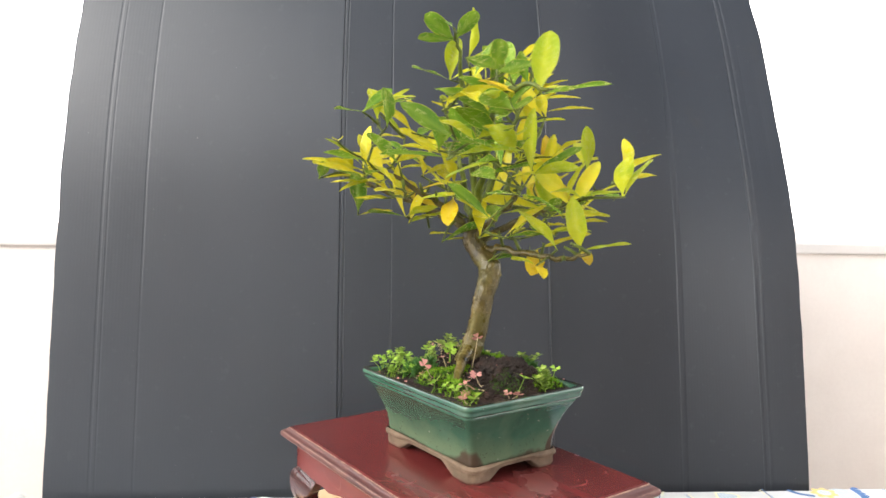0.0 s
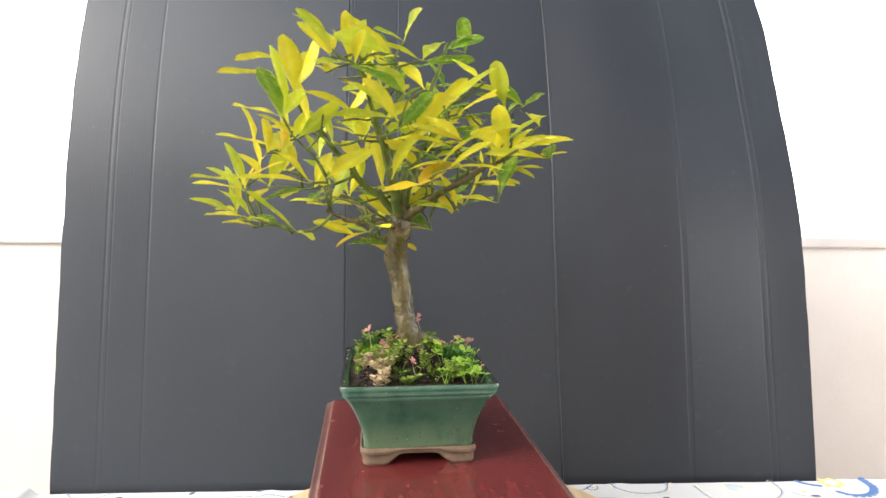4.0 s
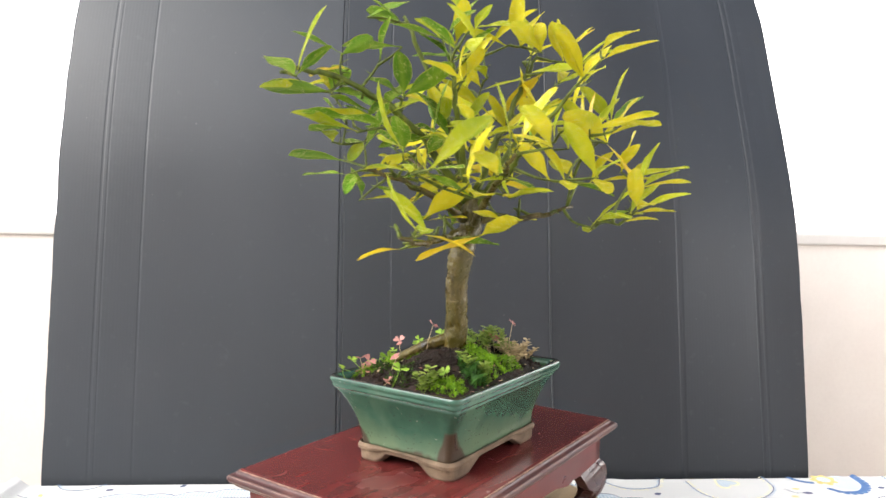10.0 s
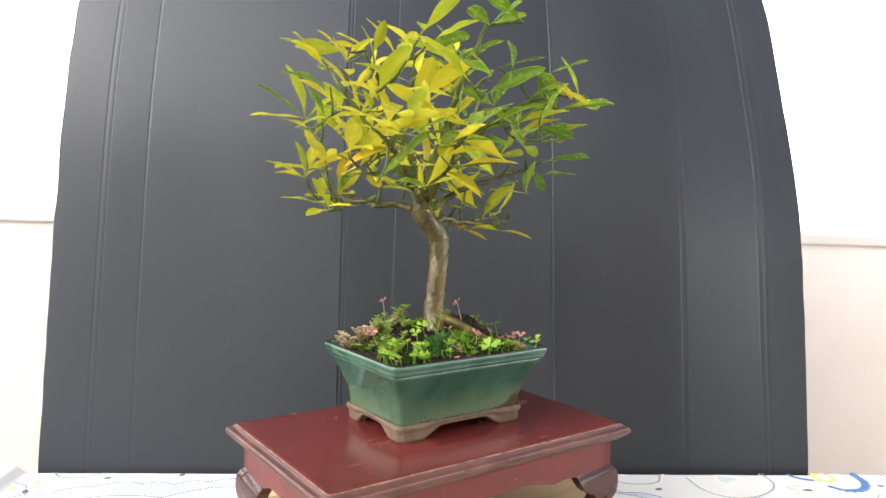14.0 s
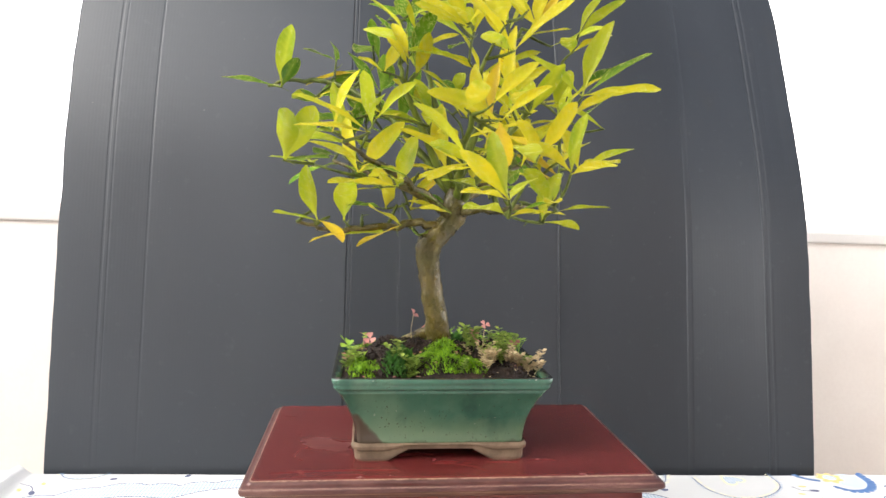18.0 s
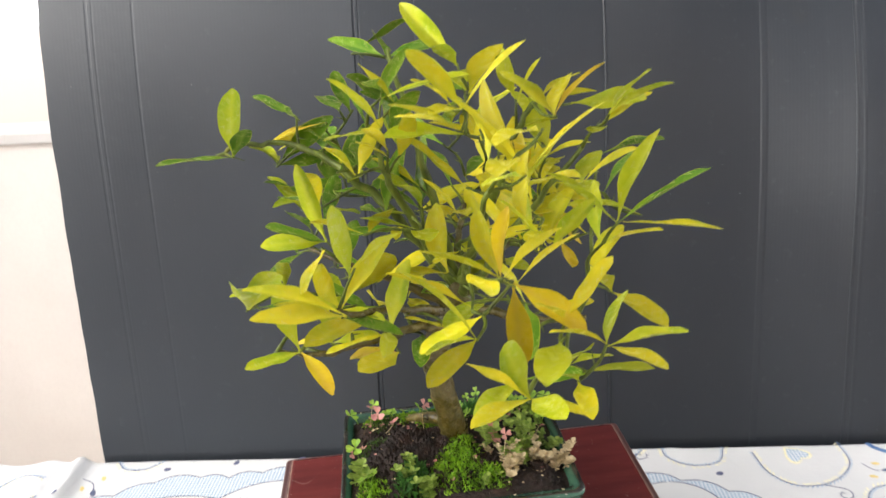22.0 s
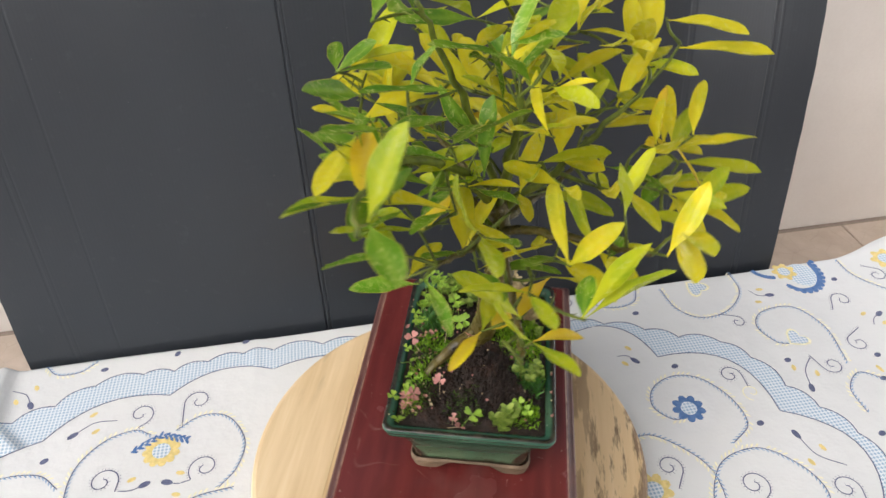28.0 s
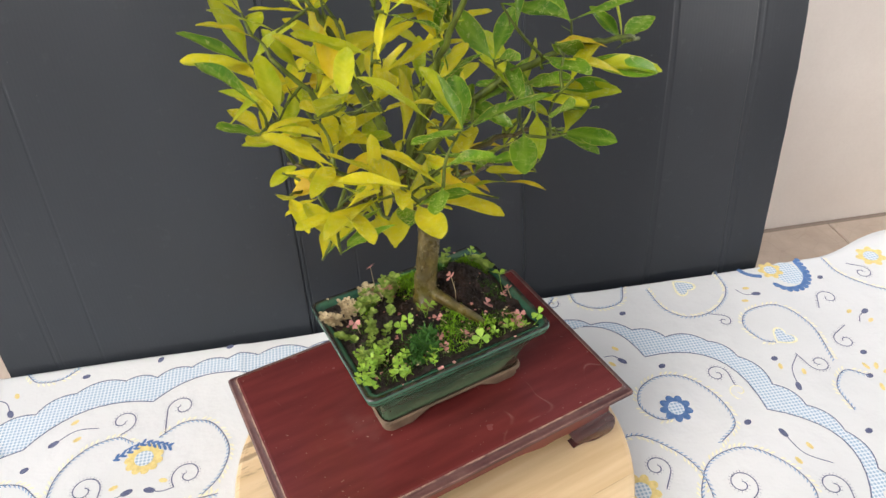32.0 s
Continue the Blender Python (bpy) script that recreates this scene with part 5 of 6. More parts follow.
    sprig((0.039, 0.045, 0.501), "y", (0.073, 0.056, 0.558), "y", (0.017, 0.078, 0.507)), sprig((-0.040, 0.025, 0.542), "g", (-0.096, 0.058, 0.570))
    sprig((0.062, -0.099, 0.537), "y", (0.010, -0.113, 0.577)), sprig((-0.125, -0.046, 0.438), "o", (-0.159, -0.022, 0.407), "m", (-0.100, -0.050, 0.418))
    sprig((-0.123, -0.080, 0.433), "m", (-0.128, -0.026, 0.474))
    sprig((0.039, -0.151, 0.508), "g", (0.028, -0.206, 0.472), "y", (0.005, -0.132, 0.526)), sprig((0.048, -0.129, 0.533), "m", (0.039, -0.142, 0.564))
    sprig((0.003, -0.073, 0.583), "y", (-0.040, -0.036, 0.597), "y", (0.011, -0.079, 0.552))
    sprig((0.046, -0.100, 0.562), "y", (0.072, -0.156, 0.584), "m", (0.069, -0.073, 0.579))
    sprig((-0.000, -0.166, 0.510), "y", (-0.047, -0.193, 0.477))
    sprig((-0.117, 0.016, 0.484), "g", (-0.095, 0.047, 0.500), "y", (-0.075, -0.004, 0.469))
    sprig((-0.084, -0.107, 0.548), "y", (-0.120, -0.114, 0.554), "y", (-0.062, -0.060, 0.543)), sprig((0.115, -0.051, 0.503), "y", (0.083, 0.007, 0.509))
    sprig((0.092, -0.002, 0.528), "y", (0.114, -0.062, 0.533))
    sprig((0.049, -0.119, 0.559), "y", (0.044, -0.088, 0.616)), sprig((-0.034, 0.076, 0.499), "y", (0.031, 0.064, 0.523))
    sprig((0.038, 0.011, 0.570), "y", (0.024, 0.070, 0.599))
    sprig((0.086, 0.011, 0.534), "y", (0.128, -0.030, 0.553), "y", (0.119, 0.063, 0.545), "y", (0.077, -0.033, 0.549))
    sprig((0.090, -0.134, 0.497), "y", (0.131, -0.088, 0.519)), sprig((-0.094, 0.015, 0.550), "m", (-0.119, 0.074, 0.562), "m", (-0.086, -0.036, 0.568))
    sprig((0.019, -0.049, 0.597), "m", (0.076, -0.078, 0.613), "y", (-0.012, -0.049, 0.609)), sprig((-0.082, 0.042, 0.538), "g", (-0.042, 0.096, 0.533))
    sprig((-0.124, -0.026, 0.539), "y", (-0.144, 0.042, 0.558), "g", (-0.160, 0.001, 0.545))
    sprig((0.065, -0.171, 0.459), "m", (0.105, -0.148, 0.431), "m", (0.064, -0.218, 0.479))
    sprig((-0.087, -0.020, 0.576), "g", (-0.081, -0.075, 0.601), "g", (-0.075, 0.037, 0.599), "g", (-0.120, -0.041, 0.610))
    sprig((0.043, 0.071, 0.516), "y", (0.052, 0.130, 0.527), "g", (0.000, 0.082, 0.519))
    sprig((0.020, -0.179, 0.519), "o", (0.062, -0.215, 0.495))
    sprig((0.025, -0.191, 0.466), "m", (-0.016, -0.242, 0.449), "g", (0.058, -0.208, 0.455)), sprig((0.024, -0.023, 0.599), "y", (-0.001, -0.053, 0.633))
    sprig((0.037, -0.155, 0.550), "y", (0.030, -0.181, 0.610), "y", (0.035, -0.189, 0.552))
    sprig((0.108, -0.057, 0.550), "y", (0.139, -0.095, 0.585), "m", (0.103, -0.105, 0.589))
    sprig((-0.155, -0.083, 0.490), "m", (-0.194, -0.100, 0.495), "m", (-0.163, -0.034, 0.494))
    sprig((0.022, 0.080, 0.531), "y", (0.057, 0.025, 0.547), "g", (0.049, 0.119, 0.540)), sprig((0.052, 0.068, 0.534), "y", (0.104, 0.042, 0.567), "y", (0.069, 0.101, 0.542))
    sprig((0.070, 0.060, 0.528), "y", (0.127, 0.097, 0.534), "y", (0.124, 0.091, 0.528), "y", (0.069, 0.052, 0.575))
    sprig((-0.086, -0.095, 0.584), "y", (-0.109, -0.065, 0.601), "y", (-0.062, -0.080, 0.623)), sprig((0.006, -0.065, 0.611), "m", (-0.058, -0.081, 0.608))
    sprig((0.123, -0.010, 0.525), "y", (0.131, 0.042, 0.503), "y", (0.136, 0.028, 0.528)), sprig((-0.138, 0.020, 0.512), "g", (-0.163, 0.068, 0.510))
    sprig((0.105, -0.150, 0.495), "y", (0.119, -0.217, 0.492), "y", (0.082, -0.186, 0.521))
    sprig((-0.110, -0.009, 0.573), "g", (-0.119, 0.056, 0.577), "g", (-0.076, -0.010, 0.544))
    sprig((0.089, -0.011, 0.576), "m", (0.086, 0.043, 0.611), "y", (0.129, 0.000, 0.574))
    sprig((-0.142, -0.002, 0.533), "m", (-0.177, 0.057, 0.554))
    sprig((0.117, 0.042, 0.483), "g", (0.067, 0.072, 0.527), "y", (0.100, 0.015, 0.473)), sprig((-0.001, 0.068, 0.569), "g", (-0.054, 0.100, 0.598))
    sprig((-0.105, -0.024, 0.593), "g", (-0.085, 0.030, 0.560)), sprig((-0.015, -0.198, 0.537), "y", (-0.009, -0.261, 0.548))
    sprig((0.099, 0.059, 0.523), "y", (0.133, 0.070, 0.528), "y", (0.102, 0.121, 0.535), "y", (0.079, 0.084, 0.548))
    sprig((-0.116, 0.058, 0.531), "m", (-0.169, 0.020, 0.533)), sprig((0.126, -0.060, 0.558), "g", (0.162, -0.031, 0.570), "y", (0.088, -0.022, 0.545))
    sprig((-0.133, 0.011, 0.558), "g", (-0.176, 0.036, 0.552)), sprig((0.071, -0.197, 0.468), "m", (0.113, -0.209, 0.453))
    sprig((0.023, -0.216, 0.463), "y", (0.042, -0.235, 0.446))
    sprig((0.032, -0.123, 0.609), "o", (0.051, -0.067, 0.575)), sprig((0.021, 0.068, 0.580), "m", (0.070, 0.050, 0.621))
    sprig((0.090, -0.168, 0.538), "y", (0.118, -0.198, 0.554), "m", (0.096, -0.121, 0.568))
    sprig((-0.103, 0.047, 0.570), "g", (-0.158, 0.044, 0.536), "g", (-0.085, 0.098, 0.580)), sprig((-0.074, -0.078, 0.620), "g", (-0.094, -0.050, 0.650))
    sprig((-0.117, 0.012, 0.584), "g", (-0.116, 0.077, 0.593)), sprig((-0.049, -0.059, 0.632), "g", (-0.085, -0.007, 0.651), "y", (-0.074, -0.087, 0.666))
    sprig((0.143, -0.104, 0.534), "m", (0.081, -0.122, 0.552)), sprig((0.126, -0.049, 0.576), "g", (0.158, -0.102, 0.595))
    sprig((0.012, -0.059, 0.638), "y", (0.026, -0.112, 0.675)), sprig((-0.097, -0.198, 0.516), "y", (-0.160, -0.205, 0.541), "y", (-0.159, -0.197, 0.517))
    sprig((-0.010, -0.102, 0.633), "y", (-0.031, -0.053, 0.647))
    sprig((0.094, -0.136, 0.582), "m", (0.104, -0.075, 0.557))
    sprig((0.013, -0.028, 0.642), "g", (-0.002, 0.032, 0.638), "m", (-0.046, 0.003, 0.670), "m", (0.002, -0.078, 0.655))
    sprig((0.007, -0.218, 0.539), "y", (0.042, -0.225, 0.571)), sprig((0.080, 0.035, 0.599), "m", (0.061, 0.002, 0.625))
    sprig((-0.086, 0.013, 0.619), "g", (-0.096, -0.009, 0.655)), sprig((-0.096, -0.024, 0.624), "g", (-0.115, 0.038, 0.629))
    sprig((0.046, -0.223, 0.504), "m", (0.019, -0.283, 0.498)), sprig((0.065, -0.078, 0.631), "y", (0.085, -0.105, 0.649), "y", (0.101, -0.091, 0.635))
    sprig((0.011, 0.093, 0.585), "g", (0.056, 0.104, 0.592), "g", (-0.013, 0.042, 0.600), "m", (0.010, 0.020, 0.609), "g", (0.008, 0.056, 0.611))
    sprig((-0.180, -0.124, 0.513), "m", (-0.169, -0.185, 0.537), "m", (-0.143, -0.169, 0.542), "g", (-0.142, -0.127, 0.494))
    sprig((-0.061, -0.090, 0.642), "m", (0.002, -0.103, 0.655)), sprig((0.094, -0.067, 0.623), "m", (0.133, -0.120, 0.631))
    sprig((0.061, 0.101, 0.565), "y", (0.105, 0.077, 0.561))
    sprig((0.106, -0.104, 0.611), "y", (0.149, -0.096, 0.630), "m", (0.089, -0.144, 0.614))
    sprig((0.004, -0.047, 0.659), "m", (-0.037, -0.025, 0.704), "m", (-0.012, -0.074, 0.672))
    sprig((-0.162, 0.016, 0.583), "g", (-0.186, 0.081, 0.576), "g", (-0.106, 0.047, 0.611), "g", (-0.131, 0.014, 0.575))
    sprig((0.118, 0.097, 0.530), "y", (0.116, 0.032, 0.518), "g", (0.079, 0.106, 0.531)), sprig((-0.108, 0.068, 0.606), "y", (-0.162, 0.029, 0.590))
    sprig((-0.115, 0.045, 0.619), "y", (-0.162, 0.065, 0.577)), sprig((-0.138, 0.022, 0.616), "g", (-0.177, 0.049, 0.632), "g", (-0.140, -0.020, 0.624))
    sprig((-0.052, 0.012, 0.663), "g", (-0.099, 0.019, 0.680), "g", (-0.007, 0.028, 0.670), "g", (-0.058, 0.055, 0.679))
    sprig((0.022, -0.195, 0.624), "y", (-0.003, -0.259, 0.618))
    sprig((0.042, -0.184, 0.631), "y", (0.005, -0.238, 0.632))
    sprig((-0.083, 0.036, 0.666), "g", (-0.026, 0.026, 0.694))
    sprig((-0.200, 0.022, 0.596), "m", (-0.188, -0.006, 0.648), "g", (-0.258, -0.006, 0.586), "g", (-0.186, 0.002, 0.604))
    sprig((-0.160, 0.028, 0.586), "m", (-0.193, 0.078, 0.578)), sprig((-0.113, 0.035, 0.606), "o", (-0.170, 0.029, 0.588))
    sprig((0.017, -0.204, 0.526), "y", (-0.044, -0.189, 0.551), "y", (0.060, -0.198, 0.556), "o", (0.014, -0.234, 0.485))
    sprig((-0.011, -0.206, 0.511), "m", (-0.067, -0.187, 0.546), "y", (-0.044, -0.233, 0.473), "m", (-0.047, -0.240, 0.501))
    sprig((0.010, -0.188, 0.526), "y", (-0.004, -0.186, 0.575), "o", (0.016, -0.190, 0.576))
    sprig((0.050, -0.174, 0.537), "m", (0.017, -0.153, 0.571), "m", (0.074, -0.192, 0.577))
    sprig((0.052, -0.205, 0.498), "y", (0.081, -0.210, 0.541), "y", (0.027, -0.232, 0.523))
    sprig((0.058, -0.215, 0.475), "y", (0.054, -0.262, 0.456), "m", (0.033, -0.253, 0.482))
    sprig((0.019, -0.237, 0.468), "y", (-0.022, -0.268, 0.462), "m", (0.029, -0.283, 0.473), "y", (-0.022, -0.248, 0.495), "m", (0.001, -0.253, 0.508))
    sprig((0.077, -0.218, 0.486), "m", (0.118, -0.246, 0.501), "y", (0.101, -0.262, 0.487), "m", (0.082, -0.236, 0.528), "y", (0.034, -0.234, 0.504))
    sprig((0.098, -0.176, 0.578), "y", (0.153, -0.211, 0.557), "g", (0.159, -0.194, 0.596), "m", (0.120, -0.187, 0.624), "m", (0.051, -0.161, 0.590))
    sprig((0.033, -0.171, 0.610), "y", (-0.012, -0.156, 0.644), "y", (0.005, -0.154, 0.656), "y", (0.091, -0.176, 0.645), "m", (-0.002, -0.205, 0.598))
    sprig((-0.001, -0.111, 0.650), "y", (0.044, -0.113, 0.676), "y", (-0.040, -0.130, 0.676), "y", (-0.026, -0.149, 0.636))
    sprig((-0.007, -0.140, 0.621), "y", (-0.054, -0.133, 0.642), "y", (-0.050, -0.161, 0.638))
    sprig((0.065, -0.131, 0.625), "o", (0.087, -0.157, 0.662), "y", (0.025, -0.134, 0.658), "y", (0.064, -0.163, 0.657))
    sprig((0.106, -0.126, 0.623), "m", (0.121, -0.159, 0.655), "m", (0.138, -0.159, 0.646))
    sprig((-0.119, -0.044, 0.536), "m", (-0.138, -0.027, 0.587), "m", (-0.170, -0.060, 0.519), "g", (-0.162, -0.071, 0.540))
    sprig((-0.109, -0.116, 0.502), "y", (-0.066, -0.101, 0.532), "m", (-0.077, -0.152, 0.485), "y", (-0.121, -0.150, 0.528))
    sprig((-0.070, -0.141, 0.470), "y", (-0.115, -0.168, 0.471), "m", (-0.052, -0.117, 0.516), "m", (-0.072, -0.187, 0.473))
    sprig((-0.148, -0.090, 0.433), "m", (-0.186, -0.123, 0.440), "o", (-0.119, -0.128, 0.415), "m", (-0.165, -0.064, 0.487))
    # bare thorny stubs on the lower boughs
    for key, count in (("back_right", 8), ("low_left", 6), ("low_right", 5), ("back", 5), ("left", 4)):
        c = paths[key]
        for i in range(count):
            q = c[5 + (i * 3) % (len(c) - 5)]
            t = Vector((rng.gauss(0, 0.6), rng.gauss(0, 0.6), rng.gauss(0.5, 0.5))).normalized()
            e = q + t * rng.uniform(0.012, 0.03)
            bm = bmesh.new()
            tube(bm, [q, (q + e) / 2 + Vector((0, 0, 0.001)), e], [0.0022, 0.0018, 0.0013], 6, 0.08, rng)
            for _ in range(2):
                b = q.lerp(e, rng.uniform(0.35, 0.95))
                h = b + Vector((rng.gauss(0, 1), rng.gauss(0, 1), rng.gauss(0, 1))).normalized() * rng.uniform(0.004, 0.009)
                tube(bm, [b, (b + h) / 2, h], [0.0008, 0.0006, 0.0002], 4)
            part("stub", bm, TWIG, ob, smooth=True)
    # leaves crowded on short spurs about the heart of the crown, one joined mass
    verts, faces, slots = [], [], []
    order = list(SKINS)
    wood = [q for key, c in paths.items() for q in (c[3:12] if key == "far_left" else c[3:])]
    for key in ("up_left", "up_left", "left", "front_left"):
        wood += paths[key][4:]
    heart_p = Vector((-0.01, -0.05, 0.49))

    def crowd(base, d):
        d = d.normalized()
        side = d.cross(Vector((rng.gauss(0, 0.25), rng.gauss(0, 0.25), 1))).normalized()
        m = Matrix.Translation(base) @ Matrix((side, d, side.cross(d))).transposed().to_4x4() @ Matrix.Scale(rng.uniform(0.6, 1.0), 4)
        green = base.x < -0.02 and base.y > -0.06
        key = rng.choice("ggggmmy" if green else "yyyyymmmg")
        me = rng.choice(LEAVES[key])
        k = len(verts)
        verts.extend(tuple(m @ v.co) for v in me.vertices)
        for p in me.polygons:
            faces.append(tuple(k + i for i in p.vertices))
            slots.append(order.index(key) * 3 + p.material_index)

    for _ in range(22):
        q = rng.choice(wood)
        out = (q - heart_p).normalized()
        d = (Vector((rng.gauss(0, 0.7), rng.gauss(0, 0.7), rng.gauss(0.35, 0.5))) + out * 0.35).normalized()
        e = q + d * rng.uniform(0.012, 0.05)
        bm = bmesh.new()
        tube(bm, [q, (q + e) / 2 + Vector((0, 0, 0.002)), e], [0.0015, 0.0012, 0.0009], 5)
        part("twig", bm, TWIG, ob, smooth=True)
        for i in range(rng.choice((1, 2, 2, 3))):
            f = Vector((rng.gauss(0, 0.6), rng.gauss(0, 0.6), rng.gauss(0.22, 0.28))) + d * 0.5 + out * 0.35
            if e.z < 0.47:
                f.z = max(f.z, 0.1)
            crowd(e.lerp(q, 0.25 * i), f)
    mass = mesh_from("leaves", verts, faces, SKINS["y"][0], ob, True)
    mass.data.materials.clear()
    for key in order:
        for mat in SKINS[key]:
            mass.data.materials.append(mat)
    mass.data.polygons.foreach_set("material_index", slots)
    tagged(mass, kind="stuff")
    return ob


citrus_tree()


# ---- moss and small plants in the pot ----
def tufts(name, label, material, patches, blade, seed):
    """Patches (x, y, radius, blades) of fine upright blades."""
    rng = random.Random(seed)
    verts, faces = [], []
    for px, py, r, count in patches:
        for _ in range(count):
            a, q = rng.uniform(0, 6.283), r * math.sqrt(rng.random())
            x, y = px + q * math.cos(a), py + q * math.sin(a)
            if abs(x - PC.x) > 0.097 or abs(y - PC.y) > 0.0695:
                continue
            h = blade * rng.uniform(0.55, 1.25) * (1.15 - 0.5 * q / r)
            z = soil_z(x, y) - 0.0008 + 0.004 * (1 - (q / r) ** 2)
            lean = Vector((rng.gauss(0, 0.5), rng.gauss(0, 0.5), 1)).normalized()
            s = Vector((math.cos(a * 3), math.sin(a * 3), 0)) * blade * rng.uniform(0.07, 0.13)
            k = len(verts)
            b = Vector((x, y, z))
            m = b + lean * h * 0.55
            t = b + lean * h + Vector((lean.x, lean.y, -0.3)) * h * 0.25
            verts += [tuple(b - s), tuple(b + s), tuple(m + s * 0.9), tuple(m - s * 0.9), tuple(t)]
            faces += [(k, k + 1, k + 2, k + 3), (k + 3, k + 2, k + 4)]
    ob = mesh_from(name, verts, faces, material, None, False)
    return turning(tagged(ob, label, "moss", kind="stuff"))


tufts("moss", "bright green cushion moss on the soil", MOSS,
      [(-0.100, -0.094, 0.017, 480), (-0.019, -0.086, 0.026, 1150), (0.012, -0.095, 0.018, 520), (-0.010, -0.064, 0.018, 420), (-0.037, -0.006, 0.018, 420),
       (-0.020, 0.014, 0.020, 420), (-0.060, 0.020, 0.020, 420), (-0.098, 0.026, 0.014, 260), (-0.110, -0.074, 0.015, 360), (0.045, -0.066, 0.012, 200)], 0.0058, 3)
tufts("grass_tuft", "fine dark green grassy tufts on the soil", GRASS,
      [(-0.066, -0.096, 0.014, 240), (-0.056, -0.086, 0.010, 90), (0.015, 0.016, 0.017, 320), (0.004, 0.006, 0.010, 110), (0.030, 0.020, 0.010, 90), (-0.060, -0.084, 0.010, 60)], 0.013, 4)

tufts("moss", "low dark green moss film on the wet soil", MOSS_DARK,
      [(-0.100, -0.030, 0.022, 700), (-0.085, 0.018, 0.020, 600), (-0.030, 0.014, 0.024, 900), (0.000, 0.022, 0.018, 520), (0.030, 0.012, 0.022, 700), (0.062, -0.010, 0.020, 520),
       (0.068, -0.050, 0.018, 420), (-0.060, -0.098, 0.020, 420), (0.000, -0.100, 0.018, 420), (0.060, 0.024, 0.014, 260), (-0.104, -0.080, 0.014, 200)], 0.0036, 5)


def litter(name, label, material, count, size, seed, on_rim=0):
    """Small curled scraps of dead leaf strewn over the soil, a few on the rim."""
    rng = random.Random(seed)
    verts, faces = [], []
    for i in range(count):
        x, y = PC.x + rng.uniform(-0.094, 0.094), PC.y + rng.uniform(-0.066, 0.066)
        z = soil_z(x, y) + 0.0022
        if i < on_rim:
            x, y, z = PC.x + rng.uniform(-0.1, 0.1), PC.y + rng.choice((-1, 1)) * (PR_B - 0.005), RIM_Z + 0.0005
        elif rng.random() < 0.5:
            y = PC.y + 0.066 - abs(rng.gauss(0, 0.02))
            z = soil_z(x, y) + 0.0022
        a, r = rng.uniform(0, 6.28), size * rng.uniform(0.5, 1.3)
        k, c = len(verts), Vector((x, y, z))
        verts.append(tuple(c))
        for j in range(6):
            q = a + j * math.pi / 3
            verts.append(tuple(c + Vector((math.cos(q) * r * rng.uniform(0.6, 1.1), math.sin(q) * r * rng.uniform(0.4, 0.9), r * rng.uniform(0.0, 0.6)))))
        faces += [(k, k + 1 + j, k + 1 + (j + 1) % 6) for j in range(6)]
    ob = mesh_from(name, verts, faces, material, None, False)
    return turning(tagged(ob, label, "litter", kind="stuff"))


litter("leaf_litter", "scraps of pale pink dead leaf on the soil", PINK, 90, 0.0024, 21, 8)
litter("leaf_litter", "scraps of straw-coloured dead leaf on the soil", DRY, 150, 0.0020, 22, 6)


def oval(bm, base, d, length, width, lift=0.25):
    d = d.normalized()
    side = d.cross(Vector((0, 0, 1)))
    side = side.normalized() if side.length > 0.05 else Vector((1, 0, 0))
    up = side.cross(d)
    vs = []
    for t, w in ((0, 0.12), (0.2, 0.62), (0.45, 0.98), (0.7, 0.95), (0.9, 0.6), (1.0, 0.15)):
        c = base + d * length * t + up * length * (lift * t - 0.35 * lift * t * t * 2)
        vs.append((bm.verts.new(c - side * width * w), bm.verts.new(c - up * width * 0.25), bm.verts.new(c + side * width * w)))
    for a, b in zip(vs, vs[1:]):
        bm.faces.new((a[0], a[1], b[1], b[0]))
        bm.faces.new((a[1], a[2], b[2], b[1]))


def trefoil(bm, c, size, tilt, turn, face):
    """Three heart-shaped leaflets round one point, in a plane that leans towards face."""
    lean = Vector((0, 0, 1)).rotation_difference(face)
    for k in range(3):
        a = turn + k * 2.094
        d = lean @ (Vector((math.cos(a), math.sin(a), 0)) + tilt)
        d.normalize()
        side = d.cross(face).normalized()
        up = side.cross(d)
        half = ((0.16, 0.13), (0.45, 0.36), (0.68, 0.47), (0.86, 0.43), (0.98, 0.27), (0.97, 0.12))
        mid = [bm.verts.new(c + d * size * t) for t in (0.0, 0.45, 0.85)]
        for s in (-1, 1):
            e = [bm.verts.new(c + d * size * t + side * size * w * s + up * size * 0.22 * w) for t, w in half]
            for f in ((mid[0], e[0], e[1], mid[1]), (mid[1], e[1], e[2], e[3]), (mid[1], e[3], mid[2]), (mid[2], e[3], e[4], e[5])):
                bm.faces.new(f)


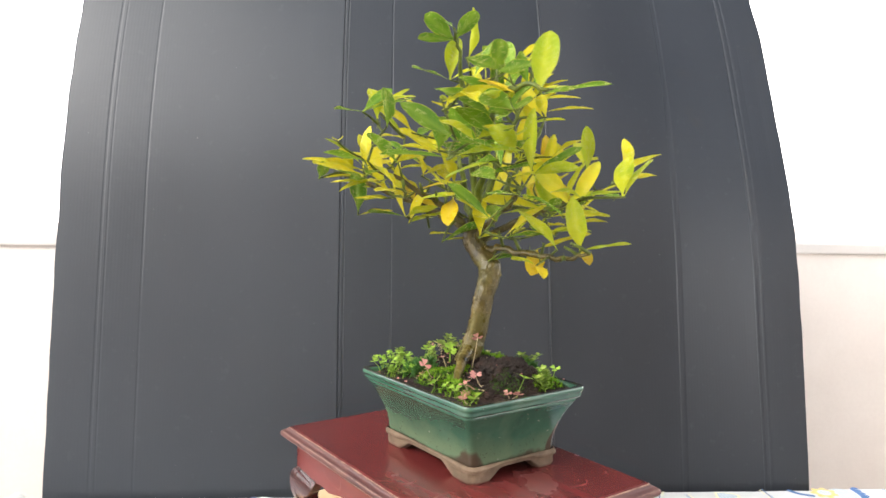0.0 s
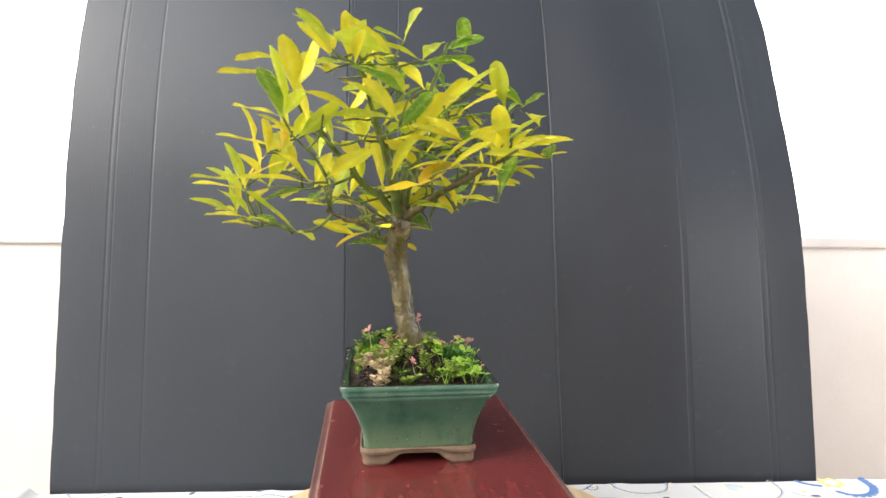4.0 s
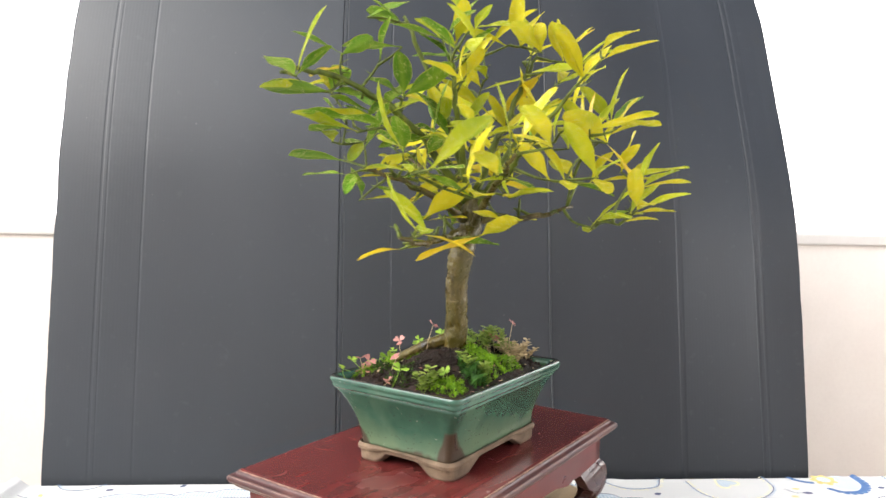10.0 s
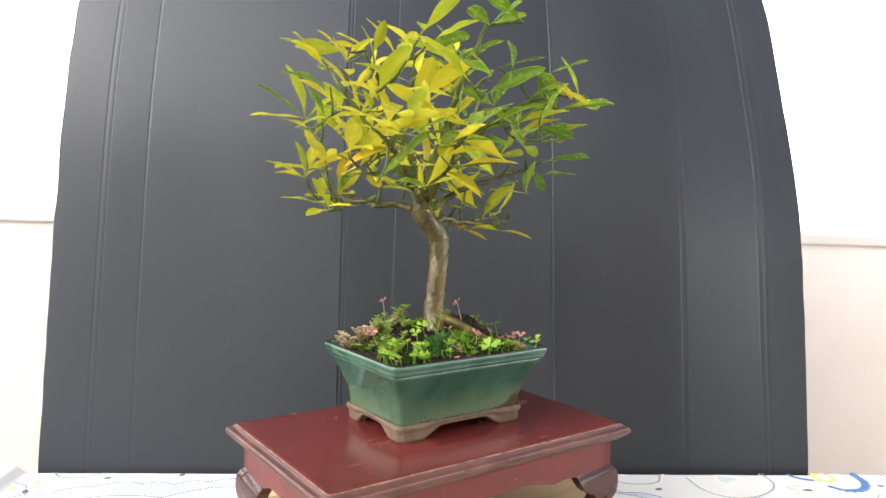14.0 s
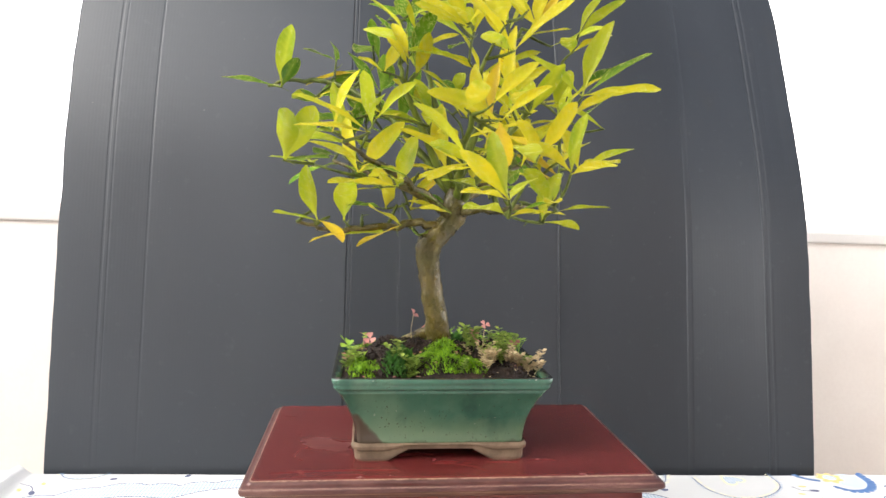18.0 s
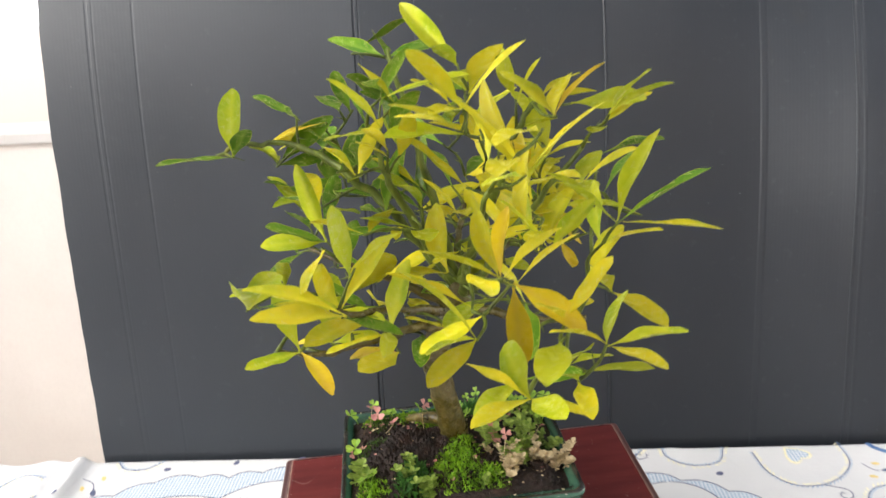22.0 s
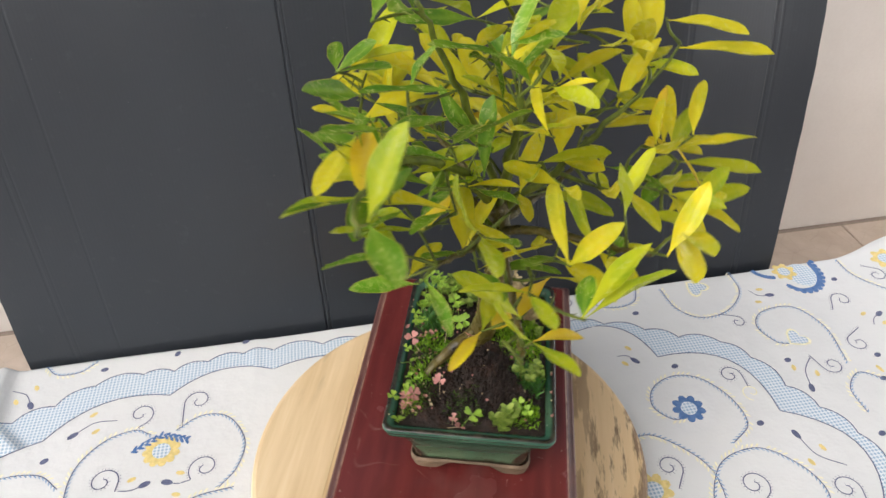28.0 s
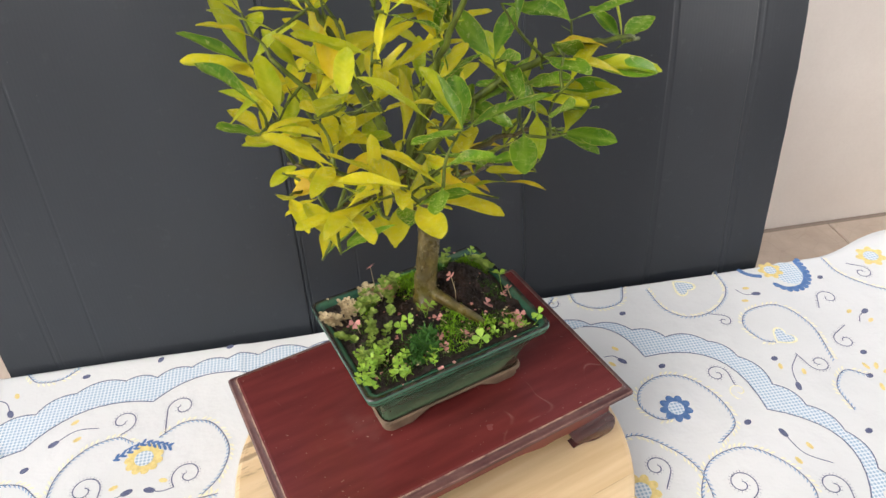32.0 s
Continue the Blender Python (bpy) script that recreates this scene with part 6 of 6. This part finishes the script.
def clover(x, y, height, size, pink, heads=3, seed=0):
    rng = random.Random(seed)
    z = soil_z(x, y)
    height *= 1.4
    size *= 0.85
    ob = turning(empty("clover", "small pinkish-brown clover in the soil" if pink else "small fresh green clover in the soil", "clover", "small plants in the pot"))
    for _ in range(heads):
        b = Vector((x + rng.gauss(0, 0.003), y + rng.gauss(0, 0.003), z - 0.001))
        t = b + Vector((rng.gauss(0, 0.006), rng.gauss(0, 0.006), height * rng.uniform(0.65, 1.1)))
        bm = bmesh.new()
        tube(bm, [b, (b + t) / 2 + Vector((rng.gauss(0, 0.001), rng.gauss(0, 0.001), 0)), t], [0.0005, 0.0004, 0.00035], 4)
        part("stem", bm, CLOVER if not pink else DRY, ob)
        bm = bmesh.new()
        trefoil(bm, t, size * rng.uniform(0.8, 1.15), Vector((rng.gauss(0, 0.2), rng.gauss(0, 0.2), 0.2)), rng.uniform(0, 6), Vector((rng.gauss(0, 0.45), rng.gauss(0, 0.45), 1)))
        part("leaf", bm, PINK if pink else CLOVER, ob)
    return ob


def weed(x, y, height, dry=False, stems=3, seed=0, reach=0.3, oval_size=0.006):
    rng = random.Random(seed)
    z = soil_z(x, y)
    height *= 1.15
    label = "dry straw-coloured weed hanging over the rim" if dry else "leggy green weed with small paired leaves"
    ob = turning(empty("weed", label, "weed", "small plants in the pot"))
    mat = DRY if dry else WEED
    for _ in range(stems):
        b = Vector((x + rng.gauss(0, 0.004), y + rng.gauss(0, 0.004), z - 0.001))
        lean = Vector((rng.gauss(0, reach), rng.gauss(0, reach), 1)).normalized()
        h = height * rng.uniform(0.6, 1.1)
        m = b + lean * h * 0.5 + Vector((rng.gauss(0, 0.002), rng.gauss(0, 0.002), 0))
        t = b + lean * h + Vector((lean.x, lean.y, -0.2)) * h * 0.3
        c = catmull([b, m, t], 4)
        bm = bmesh.new()
        tube(bm, c, [0.0006 - 0.00005 * i for i in range(len(c))], 4)
        part("stem", bm, mat, ob)
        bm = bmesh.new()
        for i in range(2, len(c)):
            a = rng.uniform(0, 6.28)
            for s in (0, math.pi) if i < len(c) - 1 else (0, 2.1, 4.2):
                oval(bm, c[i], Vector((math.cos(a + s), math.sin(a + s), 0.35)), oval_size * rng.uniform(0.7, 1.2), oval_size * 0.38)
        part("leaf", bm, mat, ob)
    return ob


# pinkish clovers, thick round the root
for i, (x, y, h, s, n) in enumerate([
        (-0.048, -0.023, 0.026, 0.0085, 1), (-0.024, 0.001, 0.013, 0.0080, 1), (-0.034, 0.021, 0.013, 0.0095, 1), (-0.007, 0.023, 0.008, 0.0075, 1), (0.003, 0.031, 0.007, 0.0075, 2),
        (-0.020, 0.031, 0.006, 0.0070, 1), (-0.089, 0.002, 0.011, 0.0080, 1), (-0.102, 0.020, 0.011, 0.0085, 2), (0.061, -0.044, 0.016, 0.0090, 1), (0.021, -0.064, 0.018, 0.0090, 2),
        (0.022, -0.085, 0.036, 0.0085, 1), (-0.118, -0.016, 0.006, 0.0070, 2), (-0.084, 0.032, 0.005, 0.0070, 2), (-0.105, 0.030, 0.005, 0.0070, 2)]):
    clover(x, y, h, s, True, n, 100 + i)
# green ones, a few with broad round leaflets
for i, (x, y, h, s, n) in enumerate([
        (0.029, -0.005, 0.014, 0.0095, 2), (0.012, -0.013, 0.013, 0.0080, 1), (-0.007, -0.014, 0.016, 0.0095, 2), (-0.049, 0.032, 0.009, 0.0125, 1), (-0.075, 0.032, 0.008, 0.0100, 1),
        (-0.112, 0.033, 0.009, 0.0105, 1), (-0.118, -0.028, 0.016, 0.0130, 1), (0.047, 0.032, 0.009, 0.0075, 4), (0.076, 0.027, 0.011, 0.0085, 4), (0.070, 0.010, 0.014, 0.0070, 4),
        (0.060, 0.030, 0.009, 0.0070, 3), (0.036, 0.032, 0.008, 0.0070, 3), (0.020, 0.032, 0.006, 0.0060, 2), (-0.106, -0.086, 0.013, 0.0085, 2),
        (0.056, 0.016, 0.012, 0.0070, 4), (0.040, 0.020, 0.012, 0.0075, 3), (0.082, 0.020, 0.012, 0.0070, 3), (0.078, -0.006, 0.014, 0.0065, 4), (0.060, -0.004, 0.014, 0.0065, 3),
        (-0.092, 0.030, 0.010, 0.0080, 2), (-0.066, 0.028, 0.008, 0.0070, 2), (-0.030, 0.026, 0.008, 0.0065, 2), (0.010, 0.026, 0.010, 0.0065, 3)]):
    clover(x, y, h, s, False, n, 200 + i)
# leggy weeds and dry stems: place, height, dry or not, stems, spread, leaf length
WEEDS = [
        (0.072, 0.004, 0.021, False, 4, 0.35, 0.006), (0.050, -0.026, 0.021, False, 3, 0.3, 0.006), (0.043, -0.079, 0.028, False, 5, 0.35, 0.006), (0.013, -0.054, 0.022, False, 3, 0.4, 0.006),
        (-0.069, -0.090, 0.018, False, 5, 0.45, 0.006), (-0.050, -0.098, 0.016, False, 4, 0.45, 0.006), (-0.114, -0.072, 0.025, False, 3, 0.25, 0.008), (0.013, -0.062, 0.034, False, 2, 0.12, 0.009),
        (0.051, -0.062, 0.030, False, 6, 0.25, 0.006), (-0.054, -0.103, 0.012, False, 4, 0.8, 0.006), (0.062, -0.070, 0.022, True, 4, 0.4, 0.006), (0.030, -0.092, 0.016, True, 4, 0.45, 0.006)]
WEEDS += [
        (0.005, -0.100, 0.012, False, 3, 0.5, 0.005), (0.066, -0.014, 0.018, False, 4, 0.4, 0.006), (0.076, -0.050, 0.016, False, 4, 0.5, 0.006), (0.078, -0.082, 0.020, True, 5, 0.6, 0.006),
        (0.074, -0.074, 0.021, True, 4, 0.5, 0.006), (0.035, -0.085, 0.025, True, 4, 0.5, 0.005), (0.045, -0.076, 0.021, True, 3, 0.5, 0.005), (0.028, -0.070, 0.018, True, 3, 0.7, 0.004)]
for i, (x, y, h, d, n, r, o) in enumerate(WEEDS):
    weed(x, y, h, d, n, 300 + i, r, o)

# ---- floor tiles ----
bm = box(bmesh.new(), -0.2265, 0.2265, -0.2265, 0.2265, -0.008, 0.0, 0.002, 1)
tile_me = bpy.data.meshes.new("tile")
bm.to_mesh(tile_me)
bm.free()
tile_me.materials.append(TILE)
for i in range(-7, 5):
    for j in range(-6, 3):
        t = new("tile", tile_me)
        t.parent = floor
        t.location = (0.23 * 2 * i + 0.11, 0.35 + 0.46 * j - 0.24, FLOOR)


def motions():
    """The disc and all that stands on it turn together about the z axis."""
    rows = [(t, pose(0, 0, 0, 0, 0, a)) for t, a in SPIN]
    for ob in TURNING:
        walk(ob, rows)


motions()
